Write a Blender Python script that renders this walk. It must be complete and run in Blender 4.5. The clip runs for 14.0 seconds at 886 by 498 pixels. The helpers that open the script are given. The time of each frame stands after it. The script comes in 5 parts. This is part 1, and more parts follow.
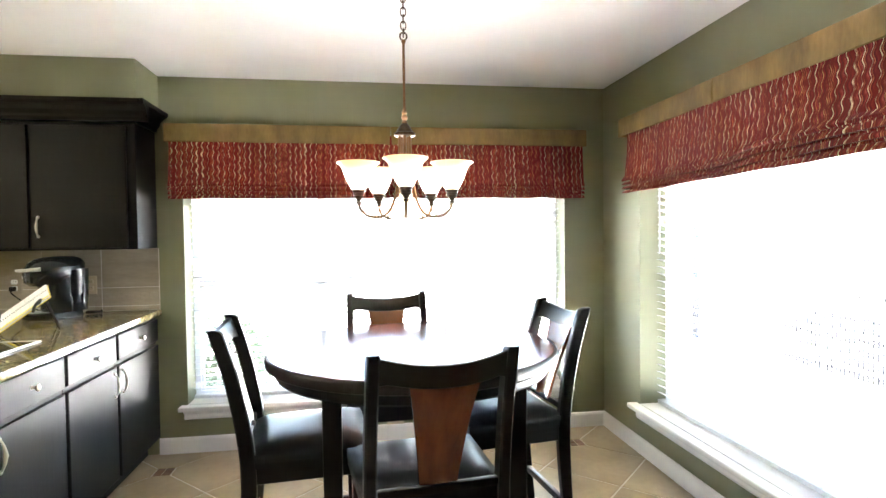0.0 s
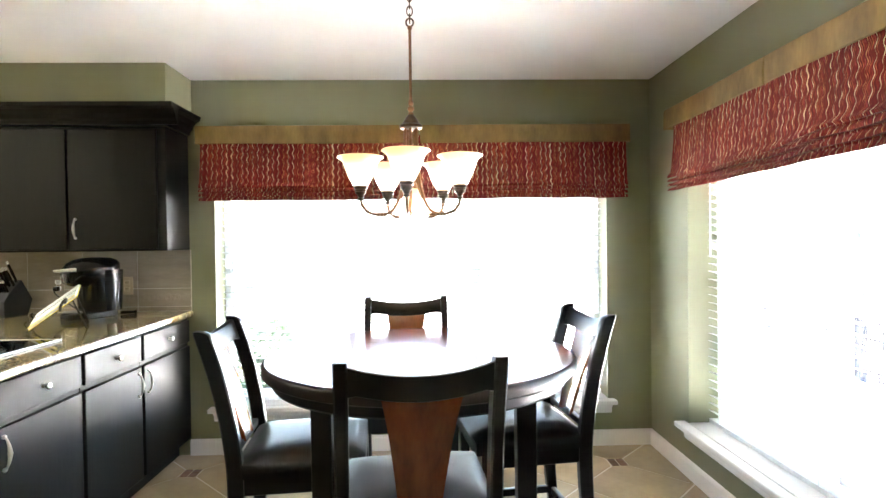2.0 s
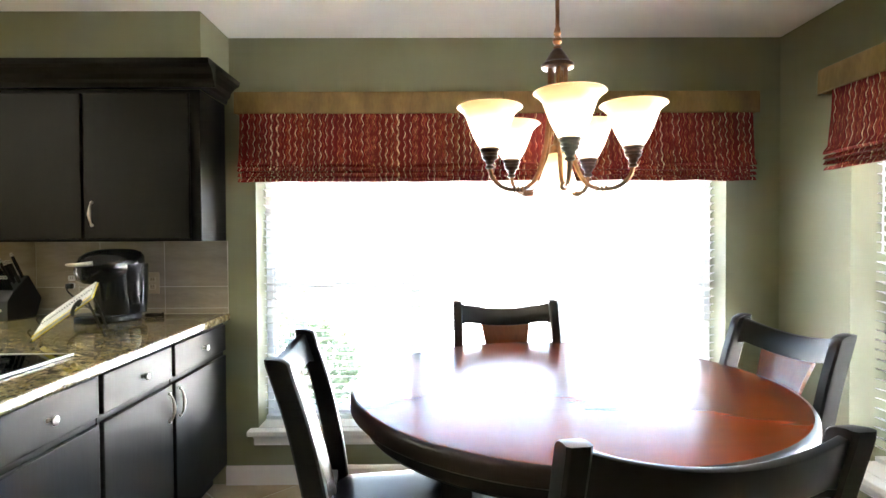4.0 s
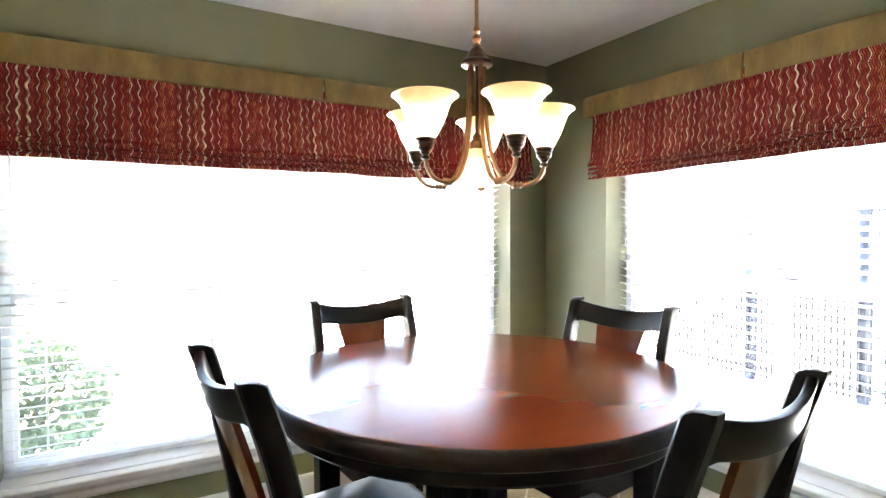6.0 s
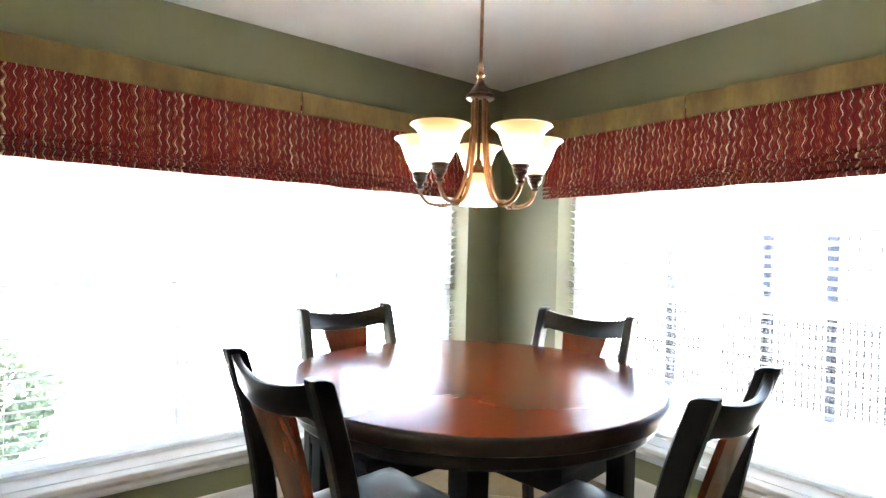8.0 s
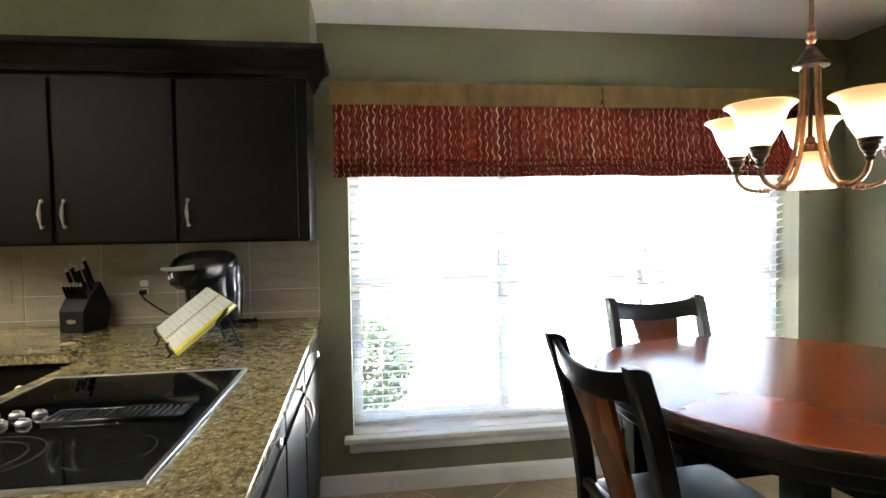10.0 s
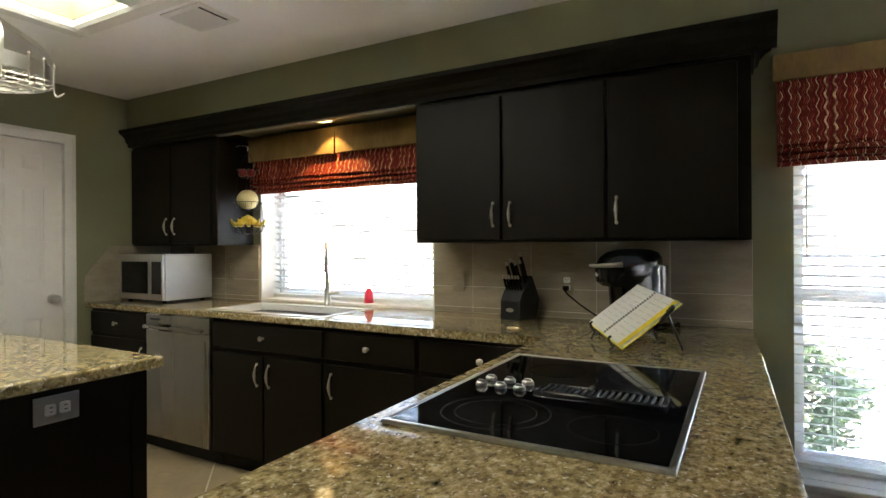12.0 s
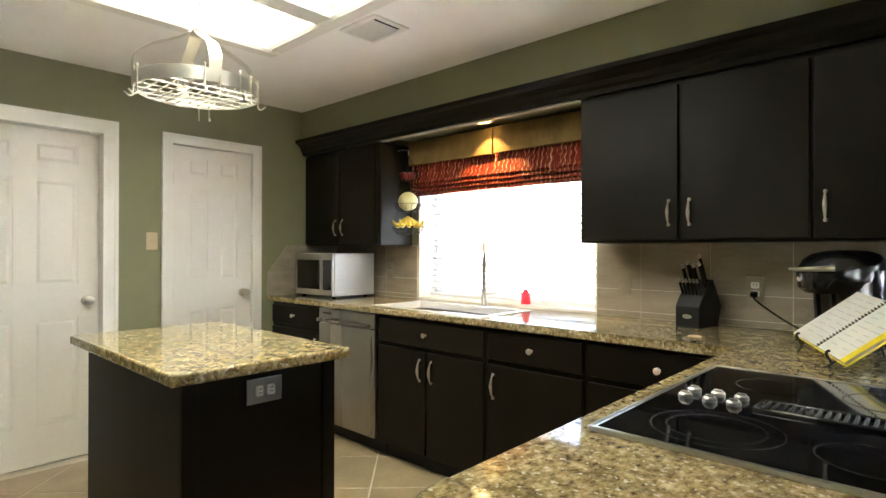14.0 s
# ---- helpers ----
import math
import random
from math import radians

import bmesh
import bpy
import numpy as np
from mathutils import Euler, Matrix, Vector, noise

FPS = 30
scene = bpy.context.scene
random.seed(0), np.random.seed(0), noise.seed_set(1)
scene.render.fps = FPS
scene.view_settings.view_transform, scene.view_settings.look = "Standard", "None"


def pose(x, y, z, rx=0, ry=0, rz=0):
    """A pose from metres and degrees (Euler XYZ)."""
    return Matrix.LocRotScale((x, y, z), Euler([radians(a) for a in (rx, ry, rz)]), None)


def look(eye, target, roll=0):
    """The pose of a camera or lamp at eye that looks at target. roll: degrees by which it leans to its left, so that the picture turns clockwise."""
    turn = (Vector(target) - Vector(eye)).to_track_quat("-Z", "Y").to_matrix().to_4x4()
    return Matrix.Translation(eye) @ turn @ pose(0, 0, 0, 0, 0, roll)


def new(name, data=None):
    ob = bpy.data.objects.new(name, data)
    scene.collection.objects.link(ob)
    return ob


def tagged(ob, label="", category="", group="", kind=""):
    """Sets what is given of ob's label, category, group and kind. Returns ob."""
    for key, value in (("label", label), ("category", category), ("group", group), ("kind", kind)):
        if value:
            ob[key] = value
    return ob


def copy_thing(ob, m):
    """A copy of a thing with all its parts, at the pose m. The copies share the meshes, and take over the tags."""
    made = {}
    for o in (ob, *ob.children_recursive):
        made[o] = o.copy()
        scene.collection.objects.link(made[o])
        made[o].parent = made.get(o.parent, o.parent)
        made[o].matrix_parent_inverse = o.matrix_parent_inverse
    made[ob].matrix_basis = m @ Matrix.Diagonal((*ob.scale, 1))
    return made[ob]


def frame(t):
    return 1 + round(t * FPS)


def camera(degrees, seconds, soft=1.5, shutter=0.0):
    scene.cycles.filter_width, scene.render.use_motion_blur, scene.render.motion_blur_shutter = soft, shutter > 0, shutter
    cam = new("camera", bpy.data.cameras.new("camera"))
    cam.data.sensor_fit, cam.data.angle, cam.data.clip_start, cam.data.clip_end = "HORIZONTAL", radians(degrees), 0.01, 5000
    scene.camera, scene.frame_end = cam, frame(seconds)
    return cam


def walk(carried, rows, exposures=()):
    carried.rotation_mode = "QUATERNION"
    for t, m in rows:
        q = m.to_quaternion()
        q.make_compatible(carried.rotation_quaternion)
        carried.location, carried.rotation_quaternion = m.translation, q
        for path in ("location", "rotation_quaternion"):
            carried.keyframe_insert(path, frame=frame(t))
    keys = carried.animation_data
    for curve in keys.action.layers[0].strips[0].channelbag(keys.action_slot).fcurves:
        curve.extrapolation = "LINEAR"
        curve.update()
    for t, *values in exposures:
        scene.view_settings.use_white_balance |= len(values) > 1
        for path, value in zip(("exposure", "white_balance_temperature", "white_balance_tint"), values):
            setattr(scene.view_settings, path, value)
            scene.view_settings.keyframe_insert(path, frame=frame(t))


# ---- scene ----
cam = camera(78.2, 14.0)
EXPOSURES = ((0, 6.1), (2.7, 6.03), (5, 5.53), (7.2, 5.68), (9.5, 5.38), (11, 4.93), (12, 4.57), (12.5, 4.48), (13.0, 4.62), (13.5, 5.08), (14, 5.34))
PATH = [
    (0, (-1.736, -3.743, 1.408), (-1.442, -1.766, 1.354), -0.7),
    (0.5, (-1.658, -3.67, 1.399), (-1.441, -1.682, 1.362), -0.9),
    (1, (-1.583, -3.634, 1.391), (-1.425, -1.64, 1.365), -0.9),
    (1.5, (-1.535, -3.614, 1.381), (-1.421, -1.618, 1.361), -0.9),
    (2, (-1.506, -3.601, 1.377), (-1.441, -1.602, 1.349), -0.7),
    (2.5, (-1.515, -3.545, 1.373), (-1.523, -1.545, 1.331), -0.5),
    (2.7, (-1.543, -3.486, 1.377), (-1.586, -1.487, 1.326), -0.2),
    (4.8, (-2.162, -2.82, 1.341), (-1.94, -0.832, 1.303), -0.7),
    (5, (-2.236, -2.81, 1.352), (-1.871, -0.844, 1.295), -0.1),
    (5.5, (-2.391, -2.741, 1.34), (-1.614, -0.9, 1.278), 0.0),
    (6, (-2.416, -2.774, 1.343), (-1.405, -1.049, 1.288), -0.2),
    (6.5, (-2.506, -2.817, 1.357), (-1.323, -1.205, 1.313), 0.2),
    (7, (-2.592, -2.808, 1.365), (-1.318, -1.266, 1.331), 0.4),
    (7.2, (-2.644, -2.757, 1.353), (-1.32, -1.258, 1.331), 0.5),
    (9.3, (-2.749, -2.82, 1.372), (-1.975, -0.977, 1.312), 0.6),
    (9.5, (-2.770, -2.827, 1.375), (-2.106, -0.941, 1.303), -0.4),
    (10, (-2.771, -2.862, 1.386), (-2.503, -0.880, 1.312), -1.0),
    (10.5, (-2.804, -2.864, 1.384), (-2.963, -0.871, 1.327), -1.2),
    (11, (-2.854, -2.855, 1.373), (-3.403, -0.932, 1.332), -1.1),
    (11.5, (-2.979, -2.807, 1.334), (-3.769, -0.97, 1.318), -0.7),
    (12, (-3.07, -2.808, 1.313), (-4.033, -1.055, 1.31), -0.3),
    (12.5, (-3.131, -2.824, 1.308), (-4.223, -1.148, 1.306), -0.4),
    (13, (-3.168, -2.833, 1.308), (-4.366, -1.23, 1.31), -0.3),
    (13.5, (-3.188, -2.845, 1.308), (-4.476, -1.315, 1.311), -0.1),
    (14, (-3.208, -2.858, 1.302), (-4.57, -1.393, 1.308), 0.1),
]
walk(cam, [(t, look(eye, target, roll)) for t, eye, target, roll in PATH], EXPOSURES)

# ---- world, sun, large lights ----
world = bpy.data.worlds.new("sky")
scene.world = world
world.use_nodes = True
wn = world.node_tree.nodes
sky = wn.new("ShaderNodeTexSky")
sky.sky_type = "NISHITA"
sky.sun_disc = False
sky.sun_elevation = radians(64)
sky.sun_rotation = radians(215)
sky.dust_density = 3.0
wn["Background"].inputs[1].default_value = 0.15
world.node_tree.links.new(sky.outputs[0], wn["Background"].inputs[0])

sun = new("sun", bpy.data.lights.new("sun", "SUN"))
sun.data.energy = 5.0
sun.data.angle = radians(0.6)
sun.data.color = (1.0, 0.95, 0.88)
sun.matrix_basis = look((-2.52, -3.6, 9.0), (0, 0, 0))

# ---- building helpers ----
ORIGIN = {}


def thing(name, at=(0, 0, 0), label="", category="", group="", kind=""):
    ob = new(name)
    ob.empty_display_size = 0.05
    ob.location = at
    ORIGIN[ob.name] = Vector(at)
    return tagged(ob, label, category, group, kind)


def link_mesh(name, bm, material, parent=None, smooth=False):
    origin = ORIGIN[parent.name] if parent else Vector((0, 0, 0))
    bmesh.ops.recalc_face_normals(bm, faces=bm.faces)
    bmesh.ops.translate(bm, verts=bm.verts, vec=-origin)
    me = bpy.data.meshes.new(name)
    bm.to_mesh(me)
    bm.free()
    me.materials.append(material)
    if smooth:
        me.polygons.foreach_set("use_smooth", [True] * len(me.polygons))
        me.set_sharp_from_angle(angle=radians(38))
        me.polygons.foreach_set("use_smooth", [f.area < 0.008 for f in me.polygons])
    ob = new(name, me)
    if parent:
        ob.parent = parent
    ORIGIN[ob.name] = origin
    return ob


def part(name, bm, material, parent, label="", smooth=True):
    """One mesh object under a thing or a part, built in the thing's own coordinates."""
    return tagged(link_mesh(name, bm, material, parent, smooth), label)


def single(name, bm, material, label, category, kind="", group="", smooth=True):
    return tagged(link_mesh(name, bm, material, None, smooth), label, category, group, kind)


def piece(name, mesh, parent, at=(0, 0, 0), turn=0.0):
    ob = new(name, mesh)
    ob.parent = parent
    ob.location = Vector(at) - ORIGIN[parent.name]
    ob.rotation_euler = (0, 0, turn)
    return ob


def mesh_of(name, bm, material, smooth=False):
    me = bpy.data.meshes.new(name)
    bmesh.ops.recalc_face_normals(bm, faces=bm.faces)
    bm.to_mesh(me)
    bm.free()
    me.materials.append(material)
    if smooth:
        me.polygons.foreach_set("use_smooth", [True] * len(me.polygons))
    return me


def box(bm, x0, x1, y0, y1, z0, z1, bevel=0.0, seg=1):
    made = bmesh.ops.create_cube(bm, size=1.0)["verts"]
    for v in made:
        v.co = Vector(((x0 + x1) / 2 + v.co.x * (x1 - x0), (y0 + y1) / 2 + v.co.y * (y1 - y0), (z0 + z1) / 2 + v.co.z * (z1 - z0)))
    if bevel:
        edges = list({e for v in made for e in v.link_edges})
        bmesh.ops.bevel(bm, geom=edges, offset=bevel, segments=seg, profile=0.5, affect="EDGES")
    return bm


def boxes(*rows, bevel=0.0):
    bm = bmesh.new()
    for r in rows:
        box(bm, *r, bevel=bevel)
    return bm


def one_box(x0, x1, y0, y1, z0, z1, bevel=0.003, seg=2):
    return box(bmesh.new(), x0, x1, y0, y1, z0, z1, bevel, seg)


def lathe(bm, rows, centre=(0, 0, 0), seg=24, axis=None, close=False):
    """Turns rows of (radius, height) round the z axis, or round the given axis."""
    q = Vector((0, 0, 1)).rotation_difference(Vector(axis)) if axis else None
    rings = []
    for r, h in rows:
        ring = []
        for i in range(seg):
            a = 2 * math.pi * i / seg
            p = Vector((r * math.cos(a), r * math.sin(a), h))
            if q:
                p = q @ p
            ring.append(bm.verts.new(p + Vector(centre)))
        rings.append(ring)
    pairs = list(zip(rings, rings[1:]))
    if close:
        pairs.append((rings[-1], rings[0]))
    for a, b in pairs:
        for i in range(seg):
            bm.faces.new((a[i], a[(i + 1) % seg], b[(i + 1) % seg], b[i]))
    if not close:
        for ring, (r, h) in ((rings[0], rows[0]), (rings[-1], rows[-1])):
            if r > 1e-4:
                bm.faces.new(ring)
    return bm


def curve_points(points, steps=6):
    """A smooth line through the points."""
    p = [Vector(q) for q in points]
    p = [2 * p[0] - p[1]] + p + [2 * p[-1] - p[-2]]
    out = []
    for a, b, c, d in zip(p, p[1:], p[2:], p[3:]):
        for i in range(steps):
            t = i / steps
            out.append(0.5 * ((2 * b) + (c - a) * t + (2 * a - 5 * b + 4 * c - d) * t * t + (3 * b - a - 3 * c + d) * t ** 3))
    out.append(p[-2])
    return out


def tube(bm, points, radius, seg=8, flat=1.0, up=None):
    """A round or flattened bar along the points; radius a number or one for each point."""
    pts = [Vector(q) for q in points]
    n = len(pts)
    rad = radius if isinstance(radius, (list, tuple)) else [radius] * n
    rings = []
    side = None
    for i, p in enumerate(pts):
        d = (pts[min(i + 1, n - 1)] - pts[max(i - 1, 0)]).normalized()
        if side is None:
            ref = Vector(up) if up else (Vector((0, 0, 1)) if abs(d.z) < 0.9 else Vector((1, 0, 0)))
            side = d.cross(ref).normalized()
        side = (side - d * side.dot(d)).normalized()
        other = d.cross(side)
        ring = []
        for k in range(seg):
            a = 2 * math.pi * k / seg + (math.pi / seg if seg == 4 else 0)
            ring.append(bm.verts.new(p + side * math.cos(a) * rad[i] + other * math.sin(a) * rad[i] * flat))
        rings.append(ring)
    for a, b in zip(rings, rings[1:]):
        for k in range(seg):
            bm.faces.new((a[k], a[(k + 1) % seg], b[(k + 1) % seg], b[k]))
    bm.faces.new(rings[0])
    bm.faces.new(rings[-1])
    return bm


def prism(bm, outline, direction):
    """A flat outline pushed along a direction."""
    d = Vector(direction)
    low = [bm.verts.new(Vector(p)) for p in outline]
    high = [bm.verts.new(Vector(p) + d) for p in outline]
    bm.faces.new(low)
    bm.faces.new(high)
    n = len(low)
    for i in range(n):
        bm.faces.new((low[i], low[(i + 1) % n], high[(i + 1) % n], high[i]))
    return bm


def extrude_profile(bm, profile, start, end, out):
    """A moulding: profile rows (outwards, up) swept from start to end; out: the way it stands off."""
    o = Vector(out)
    rings = [[bm.verts.new(Vector(p) + o * a + Vector((0, 0, b))) for a, b in profile] for p in (start, end)]
    n = len(profile)
    for i in range(n):
        bm.faces.new((rings[0][i], rings[0][(i + 1) % n], rings[1][(i + 1) % n], rings[1][i]))
    bm.faces.new(rings[0])
    bm.faces.new(rings[1])
    return bm


# ---- materials ----
def nodes_of(name):
    m = bpy.data.materials.new(name)
    m.use_nodes = True
    nt = m.node_tree
    return m, nt, nt.nodes["Principled BSDF"]


def add(nt, kind, **settings):
    n = nt.nodes.new(kind)
    for key, value in settings.items():
        n.inputs[key].default_value = value
    return n


def noise_of(nt, scale, detail=4.0, stretch=None, rough=0.55):
    tc = nt.nodes.new("ShaderNodeTexCoord")
    n = add(nt, "ShaderNodeTexNoise", Scale=scale, Detail=detail, Roughness=rough)
    if stretch:
        mp = nt.nodes.new("ShaderNodeMapping")
        mp.inputs["Scale"].default_value = stretch
        nt.links.new(tc.outputs["Object"], mp.inputs[0])
        nt.links.new(mp.outputs[0], n.inputs["Vector"])
    else:
        nt.links.new(tc.outputs["Object"], n.inputs["Vector"])
    return n


def ramp_of(nt, source, stops):
    r = nt.nodes.new("ShaderNodeValToRGB")
    els = r.color_ramp.elements
    while len(els) < len(stops):
        els.new(0.5)
    for e, (pos, col) in zip(els, stops):
        e.position, e.color = pos, (*col, 1)
    nt.links.new(source, r.inputs[0])
    return r


def mixed(nt, a, b, fac, blend="MIX"):
    mx = nt.nodes.new("ShaderNodeMix")
    mx.data_type, mx.blend_type = "RGBA", blend
    for sock, val in ((mx.inputs[0], fac), (mx.inputs[6], a), (mx.inputs[7], b)):
        if hasattr(val, "links"):
            nt.links.new(val, sock)
        else:
            sock.default_value = val if not isinstance(val, tuple) else (*val, 1)
    return mx.outputs[2]


def bump_of(nt, bsdf, source, strength, distance=0.002):
    b = add(nt, "ShaderNodeBump", Strength=strength, Distance=distance)
    nt.links.new(source, b.inputs["Height"])
    nt.links.new(b.outputs[0], bsdf.inputs["Normal"])


def plain(name, base, rough=0.5, metal=0.0, var=0.12, scale=3.0, fine=60.0, bump=0.1, stretch=None, rough_var=0.08, each=0.0, coat=0.0, distance=0.002):
    """A surface with colour changing at two scales, uneven gloss and fine relief."""
    m, nt, bsdf = nodes_of(name)
    big = noise_of(nt, scale, 3.0, stretch)
    small = noise_of(nt, fine, 4.0, stretch)
    lo = tuple(c * (1 - var) for c in base)
    hi = tuple(min(c * (1 + var), 1) for c in base)
    c1 = ramp_of(nt, big.outputs[0], ((0.3, lo), (0.7, hi)))
    c2 = ramp_of(nt, small.outputs[0], ((0.3, (1 - var * 0.7,) * 3), (0.7, (1, 1, 1))))
    col = mixed(nt, c1.outputs[0], c2.outputs[0], 1.0, "MULTIPLY")
    if each:
        info = nt.nodes.new("ShaderNodeObjectInfo")
        r = ramp_of(nt, info.outputs["Random"], ((0.0, (1 - each,) * 3), (1.0, (1, 1, 1))))
        col = mixed(nt, col, r.outputs[0], 1.0, "MULTIPLY")
    nt.links.new(col, bsdf.inputs["Base Color"])
    mr = add(nt, "ShaderNodeMapRange", **{"To Min": max(rough - rough_var, 0.02), "To Max": min(rough + rough_var, 1)})
    nt.links.new(big.outputs[0], mr.inputs[0])
    nt.links.new(mr.outputs[0], bsdf.inputs["Roughness"])
    bsdf.inputs["Metallic"].default_value = metal
    bsdf.inputs["Coat Weight"].default_value = coat
    if bump:
        bump_of(nt, bsdf, small.outputs[0], bump, distance)
    return m


def glow(name, color, strength):
    m, nt, bsdf = nodes_of(name)
    bsdf.inputs["Base Color"].default_value = (*color, 1)
    bsdf.inputs["Emission Color"].default_value = (*color, 1)
    bsdf.inputs["Emission Strength"].default_value = strength
    return m


WALL = plain("olive_paint", (0.215, 0.218, 0.125), 0.55, var=0.04, scale=1.2, fine=220, bump=0.12, rough_var=0.06)
CEILING = plain("white_ceiling_paint", (0.90, 0.89, 0.88), 0.8, var=0.03, scale=1.5, fine=90, bump=0.35, distance=0.003)
TRIM = plain("white_trim_paint", (0.76, 0.74, 0.70), 0.35, var=0.03, scale=4, fine=150, bump=0.04)
DOOR = plain("white_door_paint", (0.74, 0.71, 0.66), 0.38, var=0.03, scale=3, fine=120, bump=0.06, stretch=(1, 1, 0.15))
ESPRESSO = plain("espresso_cabinet_paint", (0.0088, 0.0065, 0.0037), 0.46, var=0.25, scale=2.5, fine=70, bump=0.16, stretch=(1, 1, 0.12), each=0.12)
ESPRESSO.node_tree.nodes["Principled BSDF"].inputs["Specular IOR Level"].default_value = 0.16
DARKGAP = plain("recess_black_and_shade", (0.006, 0.005, 0.005), 0.7, var=0.1)
BLACKWOOD = plain("black_stained_wood", (0.0065, 0.0065, 0.0068), 0.3, var=0.25, scale=4, fine=50, bump=0.10, stretch=(1, 1, 0.15))
BLACKWOOD.node_tree.nodes["Principled BSDF"].inputs["Specular IOR Level"].default_value = 0.38
LEATHER = plain("black_leather", (0.016, 0.017, 0.019), 0.36, var=0.15, scale=6, fine=240, bump=0.3, distance=0.0015)
LEATHER.node_tree.nodes["Principled BSDF"].inputs["Specular IOR Level"].default_value = 0.28
STEEL = plain("brushed_stainless_steel", (0.55, 0.54, 0.52), 0.3, 1.0, var=0.06, scale=3, fine=180, bump=0.05, stretch=(1, 1, 0.06))
CHROME = plain("satin_nickel", (0.60, 0.57, 0.51), 0.3, 1.0, var=0.04, bump=0.0)
BRONZE = plain("antique_copper_bronze", (0.24, 0.13, 0.07), 0.34, 1.0, var=0.3, scale=30, fine=90, bump=0.08)
DARKBRONZE = plain("dark_bronze", (0.09, 0.06, 0.045), 0.38, 1.0, var=0.3, scale=30, bump=0.05)
VINYL = plain("white_vinyl", (0.86, 0.86, 0.85), 0.4, var=0.02, bump=0.0)
SLAT = plain("white_blind_slat", (0.82, 0.81, 0.78), 0.45, var=0.03, scale=2, fine=40, bump=0.05, stretch=(0.1, 1, 1), each=0.04)
nt = SLAT.node_tree
thin = add(nt, "ShaderNodeBsdfTranslucent", Color=(0.85, 0.84, 0.80, 1))
mix = add(nt, "ShaderNodeMixShader", Fac=0.55)
nt.links.new(nt.nodes["Principled BSDF"].outputs[0], mix.inputs[1])
nt.links.new(thin.outputs[0], mix.inputs[2])
nt.links.new(mix.outputs[0], nt.nodes["Material Output"].inputs[0])
nt = VINYL.node_tree
thin = add(nt, "ShaderNodeBsdfTranslucent", Color=(0.85, 0.85, 0.83, 1))
mix = add(nt, "ShaderNodeMixShader", Fac=0.3)
nt.links.new(nt.nodes["Principled BSDF"].outputs[0], mix.inputs[1])
nt.links.new(thin.outputs[0], mix.inputs[2])
nt.links.new(mix.outputs[0], nt.nodes["Material Output"].inputs[0])
BLACKPLASTIC = plain("glossy_black_plastic", (0.010, 0.010, 0.011), 0.16, var=0.1, bump=0.0)
GREYPLASTIC = plain("charcoal_plastic", (0.05, 0.052, 0.056), 0.3, var=0.1, bump=0.02)
TANK = plain("smoked_black_tank", (0.014, 0.015, 0.017), 0.14, var=0.1, bump=0.0)
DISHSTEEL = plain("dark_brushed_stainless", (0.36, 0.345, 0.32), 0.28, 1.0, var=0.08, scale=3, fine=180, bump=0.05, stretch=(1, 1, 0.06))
IVORY = plain("ivory_plastic", (0.52, 0.42, 0.27), 0.4, var=0.03, bump=0.0)
WHITEPLASTIC = plain("white_plastic", (0.75, 0.75, 0.73), 0.35, var=0.02, bump=0.0)
EDGESHEEN = plain("painted_edge_sheen", (0.42, 0.42, 0.40), 0.35, var=0.06, bump=0.0)
GROUT = plain("pale_grout", (0.66, 0.60, 0.50), 0.85, var=0.12, scale=6, fine=150, bump=0.3)
FLOORTILE = plain("beige_stone_tile", (0.385, 0.295, 0.175), 0.36, var=0.16, scale=3.5, fine=26, bump=0.05, rough_var=0.02, each=0.1)
INSERT = plain("red_brown_mosaic_tile", (0.19, 0.085, 0.055), 0.4, var=0.2, scale=20, each=0.45)
SPLASH = plain("taupe_stone_tile", (0.335, 0.285, 0.215), 0.42, var=0.16, scale=7, fine=38, bump=0.25, stretch=(0.5, 1, 2.2), each=0.1)
BURLAP = plain("olive_brown_linen", (0.205, 0.130, 0.043), 0.9, var=0.26, scale=9, fine=70, bump=0.5, stretch=(1, 1, 0.35))
PAPER = plain("printed_paper", (0.78, 0.77, 0.74), 0.6, var=0.03, bump=0.0)
GREYINK = plain("grey_ink", (0.60, 0.60, 0.58), 0.7, var=0.05, bump=0.0)
YELLOW = plain("yellow_card", (0.75, 0.60, 0.02), 0.5, var=0.05, bump=0.0)
IRON = plain("black_iron_wire", (0.02, 0.018, 0.016), 0.45, 0.6, var=0.2, bump=0.0)
RED = plain("red_plastic", (0.75, 0.03, 0.07), 0.35, var=0.05, bump=0.0)
MELON = plain("pale_melon_skin", (0.62, 0.55, 0.26), 0.5, var=0.1, scale=30, bump=0.3)
BANANA = plain("banana_skin", (0.72, 0.50, 0.05), 0.5, var=0.15, scale=25, bump=0.05)
FENCE = plain("dark_iron_fence_paint", (0.010, 0.0105, 0.0125), 0.8, var=0.1, each=0.3)
FENCE.node_tree.nodes["Principled BSDF"].inputs["Specular IOR Level"].default_value = 0.1
POST = plain("grey_blue_post_paint", (0.014, 0.019, 0.031), 0.8, var=0.1)
POST.node_tree.nodes["Principled BSDF"].inputs["Specular IOR Level"].default_value = 0.1
CONCRETE = plain("pale_concrete", (0.74, 0.73, 0.71), 0.85, var=0.10, scale=0.8, fine=30, bump=0.3)
LEAF = plain("shrub_leaf", (0.12, 0.15, 0.10), 0.45, var=0.35, scale=8, bump=0.0)
nt = LEAF.node_tree
thin = add(nt, "ShaderNodeBsdfTranslucent", Color=(0.22, 0.29, 0.15, 1))
mix = add(nt, "ShaderNodeMixShader", Fac=0.35)
